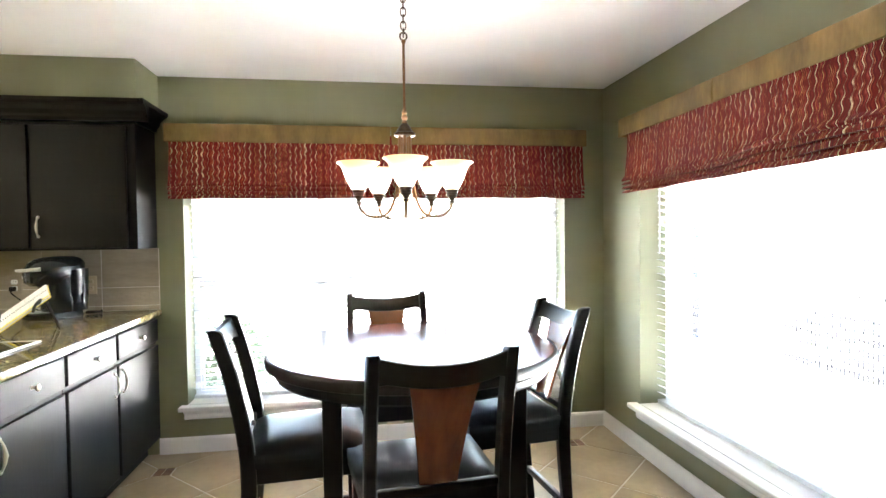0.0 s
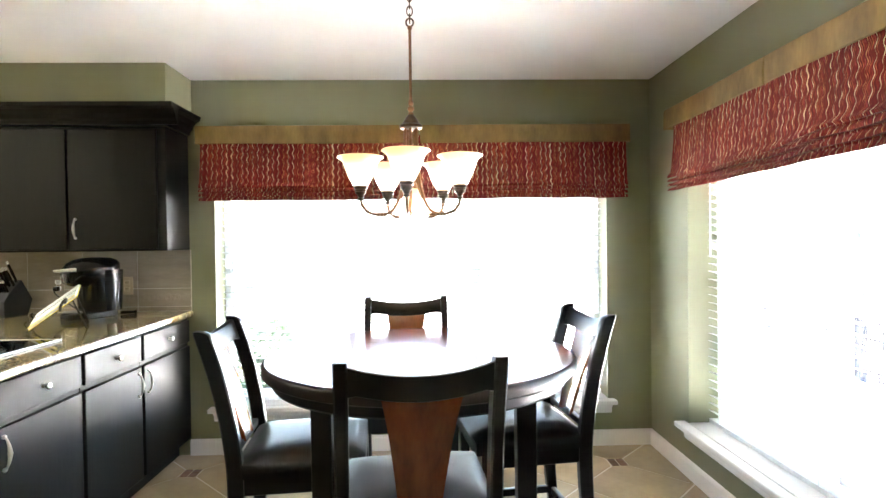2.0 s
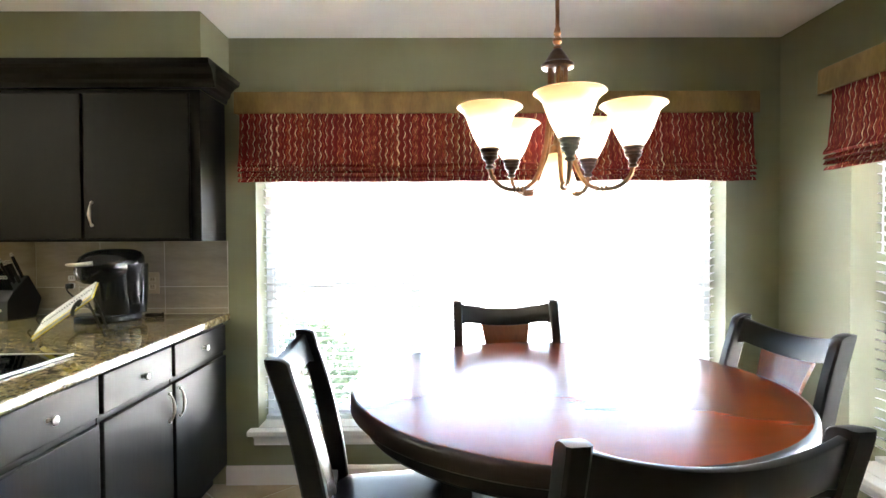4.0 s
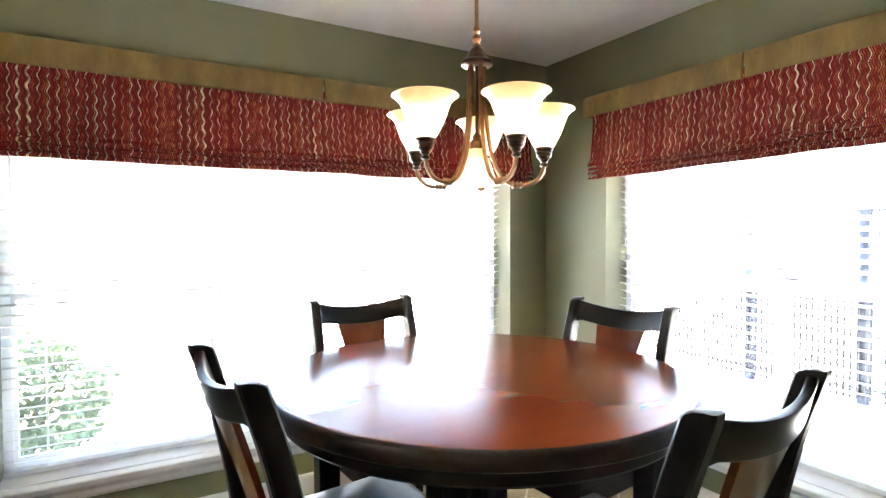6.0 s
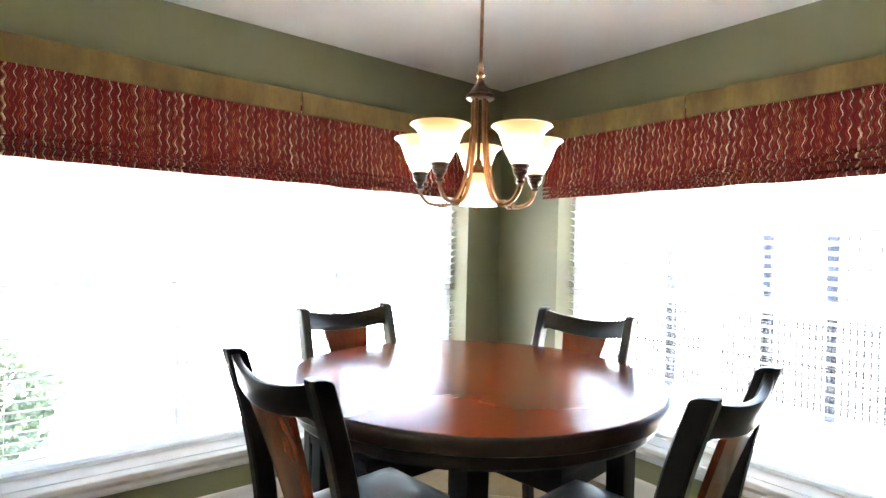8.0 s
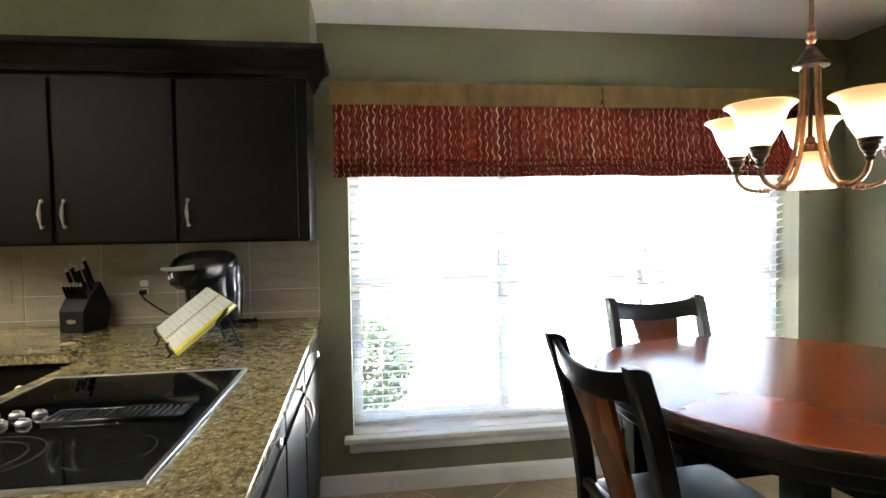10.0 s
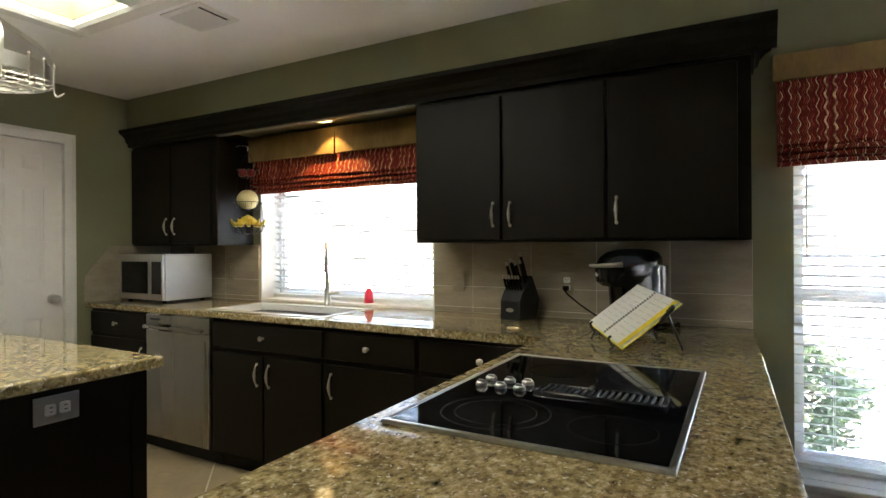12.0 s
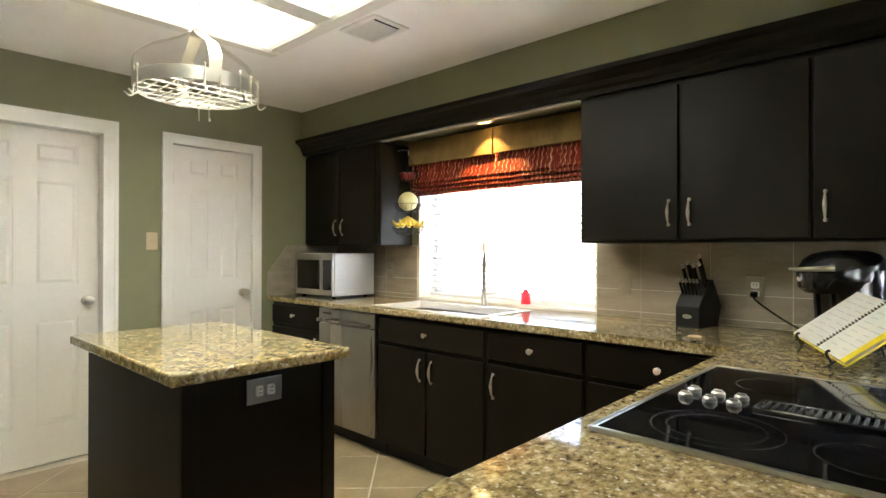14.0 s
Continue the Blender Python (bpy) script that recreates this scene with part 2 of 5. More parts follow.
nt.links.new(nt.nodes["Principled BSDF"].outputs[0], mix.inputs[1])
nt.links.new(thin.outputs[0], mix.inputs[2])
nt.links.new(mix.outputs[0], nt.nodes["Material Output"].inputs[0])
BARK = plain("shrub_bark", (0.12, 0.09, 0.06), 0.9, var=0.3, scale=20, bump=0.5)


def cherry(name, dark, light, rough, coat=0.0, along="x"):
    m, nt, bsdf = nodes_of(name)
    st = {"x": (0.6, 9, 9), "y": (9, 0.6, 9), "z": (9, 9, 0.6)}[along]
    grain = noise_of(nt, 3.0, 6.0, st, 0.6)
    blotch = noise_of(nt, 2.2, 2.0)
    c = ramp_of(nt, grain.outputs[0], ((0.30, dark), (0.5, tuple((a + b) / 2 for a, b in zip(dark, light))), (0.72, light)))
    d = ramp_of(nt, blotch.outputs[0], ((0.3, (0.78,) * 3), (0.7, (1, 1, 1))))
    nt.links.new(mixed(nt, c.outputs[0], d.outputs[0], 1.0, "MULTIPLY"), bsdf.inputs["Base Color"])
    mr = add(nt, "ShaderNodeMapRange", **{"To Min": rough - 0.012, "To Max": rough + 0.018})
    nt.links.new(blotch.outputs[0], mr.inputs[0])
    nt.links.new(mr.outputs[0], bsdf.inputs["Roughness"])
    bsdf.inputs["Coat Weight"].default_value = coat
    bsdf.inputs["Coat Roughness"].default_value = 0.2
    return m


TABLEWOOD = cherry("cherry_table_top", (0.235, 0.047, 0.0125), (0.262, 0.053, 0.0142), 0.18)
SPLATWOOD = cherry("cherry_chair_splat", (0.115, 0.030, 0.009), (0.205, 0.058, 0.017), 0.24, 0.2, along="z")


def granite():
    """Polished granite: gold and tan crystals a thumbnail wide, grey-brown veins, cream flecks and black mica."""
    m, nt, bsdf = nodes_of("tan_granite")
    warp = noise_of(nt, 75, 3)
    grain = noise_of(nt, 54, 7, (1.3, 0.85, 1.0), 0.68)
    body = ramp_of(nt, grain.outputs[0], ((0.28, (0.05, 0.043, 0.032)), (0.37, (0.165, 0.135, 0.078)), (0.45, (0.335, 0.275, 0.138)), (0.53, (0.45, 0.385, 0.215)), (0.60, (0.58, 0.515, 0.36)), (0.70, (0.74, 0.69, 0.57))))
    big = noise_of(nt, 18, 4, (1.0, 1.3, 1.0))
    tint = ramp_of(nt, big.outputs[0], ((0.34, (0.40, 0.36, 0.30)), (0.48, (0.68, 0.62, 0.53)), (0.66, (0.92, 0.88, 0.78))))
    col = mixed(nt, body.outputs[0], tint.outputs[0], 1.0, "MULTIPLY")
    flake = noise_of(nt, 60, 5, (1.35, 1.0, 1.0), 0.6)
    dark = ramp_of(nt, flake.outputs[0], ((0.575, (0, 0, 0)), (0.64, (0.75, 0.75, 0.75))))
    col = mixed(nt, col, (0.060, 0.050, 0.045), dark.outputs[0])
    fleck = ramp_of(nt, warp.outputs[0], ((0.61, (0, 0, 0)), (0.66, (0.85, 0.85, 0.85))))
    nt.links.new(mixed(nt, col, (0.64, 0.59, 0.47), fleck.outputs[0]), bsdf.inputs["Base Color"])
    bsdf.inputs["Roughness"].default_value = 0.06
    return m


GRANITE = granite()


def wavy_fabric(name, across):
    """Dark red cloth with upright wavy stripes of gold, cream and plum; across: the axis on which the stripes follow."""
    m, nt, bsdf = nodes_of(name)
    tc = nt.nodes.new("ShaderNodeTexCoord")
    sep = nt.nodes.new("ShaderNodeSeparateXYZ")
    nt.links.new(tc.outputs["Object"], sep.inputs[0])

    def op(kind, a, b=0.0, c=0.0):
        n = nt.nodes.new("ShaderNodeMath")
        n.operation = kind
        for sock, v in zip(n.inputs, (a, b, c)):
            if hasattr(v, "links"):
                nt.links.new(v, sock)
            else:
                sock.default_value = v
        return n.outputs[0]

    u = sep.outputs[across]
    z = sep.outputs[2]
    lane = op("FLOOR", op("DIVIDE", u, 0.032))
    wave = op("MULTIPLY", op("SINE", op("MULTIPLY_ADD", z, 2 * math.pi / 0.056, op("MULTIPLY", lane, 0.9))), 0.0046)
    uu = op("ADD", u, wave)
    rnd = nt.nodes.new("ShaderNodeTexWhiteNoise")
    rnd.noise_dimensions = "1D"
    stripe = op("FLOOR", op("DIVIDE", uu, 0.0040))
    nt.links.new(stripe, rnd.inputs["W"])
    order = op("DIVIDE", op("ADD", op("MODULO", op("ADD", stripe, 8000.0), 8.0), op("MULTIPLY", rnd.outputs["Value"], 0.98)), 8.0)
    stops = ((0.0, (0.20, 0.018, 0.014)), (0.125, (0.44, 0.105, 0.042)), (0.20, (0.12, 0.009, 0.008)), (0.25, (0.065, 0.007, 0.008)), (0.375, (0.46, 0.135, 0.060)), (0.455, (0.22, 0.020, 0.018)), (0.5, (0.15, 0.011, 0.011)), (0.61, (0.88, 0.68, 0.40)), (0.72, (0.58, 0.26, 0.10)), (0.75, (0.085, 0.007, 0.009)), (0.875, (0.34, 0.060, 0.045)), (0.93, (0.17, 0.013, 0.013)))
    col = ramp_of(nt, order, stops)
    col.color_ramp.interpolation = "CONSTANT"
    soft = ramp_of(nt, op("ABSOLUTE", op("SUBTRACT", op("FRACT", op("DIVIDE", uu, 0.0040)), 0.5)), ((0.34, (0, 0, 0)), (0.5, (1, 1, 1))))
    broken = noise_of(nt, 46, 4, (1.0, 1.0, 0.7))
    keep = ramp_of(nt, broken.outputs[0], ((0.40, (0.94, 0.94, 0.94)), (0.60, (0.08, 0.08, 0.08))))
    base = mixed(nt, col.outputs[0], (0.130, 0.0110, 0.0085), soft.outputs[0])
    base = mixed(nt, base, (0.130, 0.0110, 0.0085), keep.outputs[0])
    nt.links.new(base, bsdf.inputs["Base Color"])
    bsdf.inputs["Roughness"].default_value = 0.75
    bsdf.inputs["Specular IOR Level"].default_value = 0.15
    weave = noise_of(nt, 400, 2)
    bump_of(nt, bsdf, weave.outputs[0], 0.25, 0.001)
    return m


FABRIC_N = wavy_fabric("red_wavy_fabric_x", 0)
FABRIC_E = wavy_fabric("red_wavy_fabric_y", 1)


def pane_glass():
    m, nt, bsdf = nodes_of("window_glass")
    bsdf.inputs["Roughness"].default_value = 0.0
    bsdf.inputs["Transmission Weight"].default_value = 1.0
    bsdf.inputs["IOR"].default_value = 1.45
    return m


GLASS = pane_glass()
BLACKGLASS = plain("black_ceramic_glass", (0.004, 0.004, 0.005), 0.05, var=0.1, bump=0.0, rough_var=0.015)
RING = plain("grey_printed_ring", (0.045, 0.045, 0.045), 0.2, var=0.05, bump=0.0)


def lamp_glass():
    """Frosted amber glass lit from inside, brightest round the bulb."""
    m, nt, bsdf = nodes_of("lit_amber_glass")
    tc = nt.nodes.new("ShaderNodeTexCoord")
    sep = nt.nodes.new("ShaderNodeSeparateXYZ")
    nt.links.new(tc.outputs["Generated"], sep.inputs[0])
    r = ramp_of(nt, sep.outputs[2], ((0.0, (1, 0.82, 0.52)), (0.5, (0.9, 0.66, 0.36)), (0.78, (0.32, 0.19, 0.085)), (1.0, (0.17, 0.09, 0.034))))
    nt.links.new(r.outputs[0], bsdf.inputs["Emission Color"])
    bsdf.inputs["Base Color"].default_value = (0.8, 0.66, 0.45, 1)
    bsdf.inputs["Roughness"].default_value = 0.3
    bsdf.inputs["Emission Strength"].default_value = LAMP
    return m


LAMP = 0.095
SPOT = 0.8
LAMPGLASS = lamp_glass()
SINKWHITE = plain("white_sink_gloss", (0.82, 0.82, 0.80), 0.12, 0.0, var=0.03, bump=0.0)
SILVER = plain("silver_painted_case", (0.58, 0.58, 0.57), 0.5, 0.55, var=0.05, scale=3, bump=0.02)
CREAM = plain("yellowish_cream_lining", (0.40, 0.345, 0.21), 0.6, var=0.08, scale=5, bump=0.05)
DIFFUSER = glow("lit_ceiling_diffuser", (0.98, 0.98, 0.84), 0.36)
SPOTGLOW = glow("lit_recessed_lamp", (1.0, 0.70, 0.30), 0.3)

# ---- the room ----
WEST, SOUTH, TOP = -7.13, -5.4, 2.44
COUNTER = 0.945
SOFFIT_X, SOFFIT_Y, SOFFIT_Z = -3.012, -0.353, 2.185
NW0, NW1, EW0, EW1 = -2.875, -0.296, -2.29, -0.522
SILL, HEAD = 0.315, 2.02
SW0, SW1, SSILL, SHEAD = -6.115, -4.672, 0.960, 1.98
THICK = 0.25

single("wall_north", boxes(
    (WEST - 0.2, SW0, 0, THICK, 0, TOP), (SW0, SW1, 0, THICK, 0, SSILL - 0.03), (SW0, SW1, 0, THICK, SHEAD, TOP),
    (SW1, NW0, 0, THICK, 0, TOP), (NW0, NW1, 0, THICK, 0, SILL - 0.03), (NW0, NW1, 0, THICK, HEAD, TOP), (NW1, THICK, 0, THICK, 0, TOP)),
    WALL, "olive green painted wall with two window openings", "wall", "structure", smooth=False)
single("wall_east", boxes(
    (0, THICK, EW1, 0, 0, TOP), (0, THICK, EW0, EW1, 0, SILL - 0.03), (0, THICK, EW0, EW1, HEAD, TOP), (0, THICK, SOUTH - 0.2, EW0, 0, TOP)),
    WALL, "olive green painted wall with a wide window opening", "wall", "structure", smooth=False)
DA0, DA1, DB0, DB1, DTOP = -2.58, -1.80, -1.381, -0.792, 2.038
single("wall_west", boxes(
    (WEST - 0.14, WEST, SOUTH, DA0 - 0.013, 0, TOP), (WEST - 0.14, WEST, DA0 - 0.013, DA1 + 0.013, DTOP + 0.013, TOP), (WEST - 0.14, WEST, DA1 + 0.013, DB0 - 0.013, 0, TOP),
    (WEST - 0.14, WEST, DB0 - 0.013, DB1 + 0.013, DTOP + 0.013, TOP), (WEST - 0.14, WEST, DB1 + 0.013, 0, 0, TOP), (WEST - 0.2, WEST - 0.14, SOUTH, 0, 0, TOP)),
    WALL, "olive green painted wall with two white doors", "wall", "structure", smooth=False)
single("wall_south", boxes((WEST - 0.2, 0, SOUTH - 0.2, SOUTH, 0, TOP)), WALL, "plain olive green painted wall", "wall", "structure", smooth=False)

LX0, LX1, LY0, LY1 = -5.945, -4.265, -2.67, -1.33
single("ceiling", boxes(
    (WEST - 0.2, LX0, SOUTH - 0.2, THICK, TOP, TOP + 0.2), (LX1, THICK, SOUTH - 0.2, THICK, TOP, TOP + 0.2),
    (LX0, LX1, SOUTH - 0.2, LY0, TOP, TOP + 0.2), (LX0, LX1, LY1, THICK, TOP, TOP + 0.2), (LX0, LX1, LY0, LY1, TOP + 0.14, TOP + 0.2)),
    CEILING, "white ceiling with a fine sprayed texture", "ceiling", "structure", smooth=False)
single("soffit", boxes((WEST, SOFFIT_X, SOFFIT_Y, 0, SOFFIT_Z, TOP)), WALL, "olive painted soffit boxed over the wall cabinets", "soffit", "structure", smooth=False)

bm = bmesh.new()
BASEPROF = ((0, 0), (0.014, 0), (0.014, 0.085), (0.010, 0.098), (0.004, 0.104), (0, 0.104))
for a, b, out in (((SOFFIT_X - 0.04, 0, 0), (0, 0, 0), (0, -1, 0)), ((0, 0, 0), (0, SOUTH, 0), (-1, 0, 0)),
                  ((WEST, SOUTH, 0), (WEST, DA0 - 0.075, 0), (1, 0, 0)), ((WEST, DA1 + 0.09, 0), (WEST, DB0 - 0.065, 0), (1, 0, 0)), ((WEST, SOUTH, 0), (0, SOUTH, 0), (0, 1, 0))):
    extrude_profile(bm, BASEPROF, a, b, out)
single("baseboard", bm, TRIM, "white painted baseboard along the walls", "baseboard", "structure", smooth=False)


# ---- windows, sills, blinds ----
def window(name, x0, x1, z0, z1, units, turn, label, meet=None):
    """A window in a wall; built along x with outside towards +y, then turned round the corner of the room."""
    m = Matrix.Rotation(turn, 4, "Z")
    top = thing(name, (0, 0, 0), label, "window", kind="structure")

    def put(nm, b, mat, parent=top, lab=""):
        bmesh.ops.transform(b, matrix=m, verts=b.verts)
        return part(nm, b, mat, parent, lab, smooth=False)

    y0, y1 = 0.175, 0.245
    put("window_frame", boxes((x0, x0 + 0.035, y0, y1, z0, z1), (x1 - 0.035, x1, y0, y1, z0, z1), (x0 + 0.035, x1 - 0.035, y0, y1, z0, z0 + 0.04), (x0 + 0.035, x1 - 0.035, y0, y1, z1 - 0.04, z1)), VINYL)
    w = (x1 - x0) / units
    zm = meet or (z0 + z1) / 2
    for i in range(units):
        a, b = x0 + w * i, x0 + w * (i + 1)
        if i:
            put("mullion", one_box(a - 0.014, a + 0.014, y0 - 0.004, y1 - 0.003, z0 + 0.04, z1 - 0.04), VINYL)
        if meet != 0:
            put("meeting_rail", one_box(a + (0.014 if i else 0.035), b - (0.014 if i < units - 1 else 0.035), y0 + 0.012, y1 - 0.012, zm - 0.012, zm + 0.012), VINYL)
        for c, d in ((z0 + 0.04, zm - 0.012), (zm + 0.012, z1 - 0.04)) if meet != 0 else ((z0 + 0.04, z1 - 0.04),):
            u, v = a + (0.014 if i else 0.035), b - (0.014 if i < units - 1 else 0.035)
            sash = put("sash", boxes((u, u + 0.016, y0 + 0.015, y0 + 0.04, c, d), (v - 0.016, v, y0 + 0.015, y0 + 0.04, c, d), (u + 0.016, v - 0.016, y0 + 0.015, y0 + 0.04, c, c + 0.018), (u + 0.016, v - 0.016, y0 + 0.015, y0 + 0.04, d - 0.018, d)), VINYL)
            g = put("pane", boxes((u + 0.016, v - 0.016, y0 + 0.024, y0 + 0.030, c + 0.018, d - 0.018)), GLASS, sash)
            g.visible_shadow = False
    return top


def slat_mesh(width):
    b = bmesh.new()
    rows = []
    for x in (-width / 2, width / 2):
        rows.append([b.verts.new((x, y, z)) for y, z in ((-0.025, -0.002), (0, 0.001), (0.025, -0.002), (0.025, 0.0005), (0, 0.0035), (-0.025, 0.0005))])
    for i in range(6):
        b.faces.new((rows[0][i], rows[0][(i + 1) % 6], rows[1][(i + 1) % 6], rows[1][i]))
    b.faces.new(rows[0])
    b.faces.new(rows[1])
    return mesh_of("slat", b, SLAT)


def blinds(x0, x1, z0, z1, units, turn, tilt=-19.0):
    m = Matrix.Rotation(turn, 4, "Z")
    w = (x1 - x0) / units
    for i in range(units):
        a, b = x0 + w * i + 0.006, x0 + w * (i + 1) - 0.006
        centre = m @ Vector(((a + b) / 2, 0.138, 0))
        th = thing("window_blind", (0, 0, 0), "white horizontal slatted blind lowered, slats open", "blind", "window blinds")

        def put(nm, bb, mat):
            bmesh.ops.transform(bb, matrix=m, verts=bb.verts)
            return part(nm, bb, mat, th, smooth=False)

        put("head_rail", one_box(a, b, 0.113, 0.165, z1 - 0.055, z1 - 0.004), VINYL)
        put("bottom_rail", one_box(a, b, 0.115, 0.163, z0 + 0.004, z0 + 0.026), SLAT)
        me = slat_mesh(b - a)
        n = int((z1 - 0.07 - z0 - 0.05) / 0.0445)
        for k in range(n):
            ob = piece("slat", me, th, (centre.x, centre.y, z0 + 0.065 + 0.0445 * k))
            ob.rotation_euler = Euler((radians(tilt + random.uniform(-1.5, 1.5)), 0, turn))
        for f in (0.06, 0.28, 0.5, 0.72, 0.94):
            x = a + (b - a) * f
            put("ladder_cord", boxes((x - 0.0012, x + 0.0012, 0.110, 0.1124, z0 + 0.026, z1 - 0.05), (x - 0.0012, x + 0.0012, 0.1636, 0.166, z0 + 0.026, z1 - 0.05)), SLAT)
        put("wand", lathe(bmesh.new(), ((0.004, z1 - 0.75), (0.004, z1 - 0.06)), (a + 0.05, 0.101, 0), 6), VINYL)


def sill(name, x0, x1, z, turn, label):
    m = Matrix.Rotation(turn, 4, "Z")
    th = thing(name, (0, 0, 0), label, "window sill", kind="structure")
    b = bmesh.new()
    box(b, x0, x1, 0.001, 0.175, z - 0.03, z, 0)
    bmesh.ops.transform(b, matrix=m, verts=b.verts)
    part("inner_board", b, TRIM, th, smooth=False)
    b = one_box(x0 - 0.045, x1 + 0.045, -0.07, -0.001, z - 0.03, z, 0.008, 3)
    bmesh.ops.transform(b, matrix=m, verts=b.verts)
    part("nosing", b, TRIM, th)
    b = bmesh.new()
    prof = ((0, -0.095), (0.012, -0.095), (0.020, -0.08), (0.020, -0.06), (0.034, -0.045), (0.046, -0.031), (0, -0.031))
    rings = [[b.verts.new((x, -o - 0.0005, z + h)) for o, h in prof] for x in (x0 - 0.02, x1 + 0.02)]
    n = len(prof)
    for i in range(n):
        b.faces.new((rings[0][i], rings[0][(i + 1) % n], rings[1][(i + 1) % n], rings[1][i]))
    b.faces.new(rings[0])
    b.faces.new(rings[1])
    bmesh.ops.transform(b, matrix=m, verts=b.verts)
    part("apron", b, TRIM, th, smooth=False)


EAST = -math.pi / 2
window("window_1", NW0, NW1, SILL, HEAD, 3, 0, "white triple window behind open slatted blinds", 1.09)
blinds(NW0, NW1, SILL, HEAD, 1, 0)
sill("window_sill_1", NW0, NW1, SILL, 0, "white painted window sill with a moulded apron")
window("window_2", -EW1, -EW0, SILL, HEAD, 2, EAST, "white double window behind open slatted blinds", 1.09)
blinds(-EW1, -EW0, SILL, HEAD, 1, EAST)
sill("window_sill_2", -EW1, -EW0, SILL, EAST, "white painted window sill with a moulded apron")
window("window_3", SW0, SW1, SSILL, SHEAD, 1, 0, "white window over the sink behind slatted blinds", 0)
blinds(SW0, SW1, SSILL, SHEAD, 1, 0)


# ---- roman shades and their linen valances ----
def roman_shade(x0, x1, mid, z_low, z_fold, z_top, depth, turn, fabric, label, vz0, vz1, vx0, vx1, kink=0.0):
    """A shade drawn up to three stacked folds; kink: how far the folds climb past the middle."""
    m = Matrix.Rotation(turn, 4, "Z")
    th = thing("roman_shade", (0, 0, 0), label, "roman shade", "roman shades")
    h = (z_fold - z_low) / 3
    d = depth
    profiles = [("face_cloth", [(d - 0.014, z_top), (d - 0.006, z_top * 0.6 + z_fold * 0.4), (d + 0.010, z_fold + 0.035), (d + 0.030, z_fold + 0.006), (d + 0.026, z_fold - 0.004), (d - 0.02, z_fold + 0.006), (d - 0.03, z_top)])]
    for k in range(3):
        zz = z_fold - h * k - 0.006
        out = 0.004 * (2 - k)
        profiles.append(("fold", [(d - 0.004, zz), (d + 0.008 + out, zz - 0.002), (d + 0.019 + out, zz - h * 0.5), (d + 0.021 + out, zz - h * 0.78), (d + 0.010, zz - h + 0.008), (d - 0.02, zz - h + 0.010), (d - 0.02, zz - 0.002)]))
    b = one_box(x0 + 0.004, x1 - 0.004, -(d - 0.028), -(d - 0.036), z_low + 0.012, z_top, 0.001, 1)
    bmesh.ops.transform(b, matrix=m, verts=b.verts)
    part("lining", b, fabric, th)
    steps = int((x1 - x0) / 0.014)

    def lift(x, z):
        """The folds hang uneven: slow sag, and a step up where the cords pull crooked."""
        f = min(1.0, max(0.0, (z_fold + 0.16 - z) / 0.16))
        step = 1 / (1 + math.exp(-(x - mid - 0.16) / 0.05))
        return f * (noise.noise((x * 2.3, 9.1, turn)) * 0.010 + noise.noise((x * 7.0, 3.3, turn)) * 0.004) + 0.7 * kink * step * f * (0.04 + 0.96 * min(1.0, max(0.0, (z - z_low) / (z_fold - z_low))))

    for k, (nm, prof) in enumerate(profiles):
        b = bmesh.new()
        rows = []
        for i in range(steps + 1):
            x = x0 + (x1 - x0) * i / steps
            ring = []
            for j, (dd, z) in enumerate(prof):
                front_side = 1 if j < 4 else 0.2
                wob = noise.noise((x * 3.1 + turn * 7, z * 6, 1.7)) * 0.014 + noise.noise((x * 13 + turn, z * 8 + k, 4.0)) * 0.008
                if j in (0, 6) and k == 0:
                    wob *= 0.3
                ring.append(b.verts.new((x, -(dd + wob * front_side), z + lift(x, z))))
            rows.append(ring)
        n = len(prof)
        for r, q in zip(rows, rows[1:]):
            for j in range(n):
                b.faces.new((r[j], r[(j + 1) % n], q[(j + 1) % n], q[j]))
        b.faces.new(rows[0])
        b.faces.new(rows[-1])
        bmesh.ops.transform(b, matrix=m, verts=b.verts)
        part(nm, b, fabric, th)
    th = thing("valance", (0, 0, 0), "olive brown linen valance with a centre pleat slit", "valance", "valances")
    for a, c, lean in ((vx0, mid - 0.002, 1), (mid + 0.002, vx1, -1)):
        b = bmesh.new()
        k = max(4, int((c - a) / 0.06))
        rr = []
        for i in range(k + 1):
            x = a + (c - a) * i / k
            w1 = noise.noise((x * 4, 2.2 + turn, 0.3)) * 0.004
            near = abs(x - mid)
            low = vz0 + w1 * 0.7 - (0.004 if near < 0.05 else 0)
            d = depth + 0.032 + w1
            shift = 0.006 * lean * -1 if near < 0.03 else 0
            ring = [(x, -0.001, vz1), (x, -(d - 0.016), vz1), (x, -(d - 0.004), vz1 - 0.003), (x, -d, vz1 - 0.012), (x + shift, -(d + w1), (vz0 + vz1) / 2), (x + shift, -(d + 0.002), low + 0.004), (x + shift, -(d - 0.004), low), (x + shift, -(d - 0.010), low + 0.005), (x, -(d - 0.010), vz1 - 0.014), (x, -0.001, vz1 - 0.014)]
            rr.append([b.verts.new(p) for p in ring])
        n = len(rr[0])
        for r, s in zip(rr, rr[1:]):
            for j in range(n):
                b.faces.new((r[j], r[(j + 1) % n], s[(j + 1) % n], s[j]))
        b.faces.new(rr[0])
        b.faces.new(rr[-1])
        bmesh.ops.transform(b, matrix=m, verts=b.verts)
        part("cloth_panel", b, BURLAP, th)
    for x in (vx0 + 0.001, vx1 - 0.013):
        b = one_box(x, x + 0.012, -(depth + 0.018), -0.002, vz0 + 0.004, vz1 - 0.016, 0.002, 1)
        bmesh.ops.transform(b, matrix=m, verts=b.verts)
        part("side_return", b, BURLAP, th)


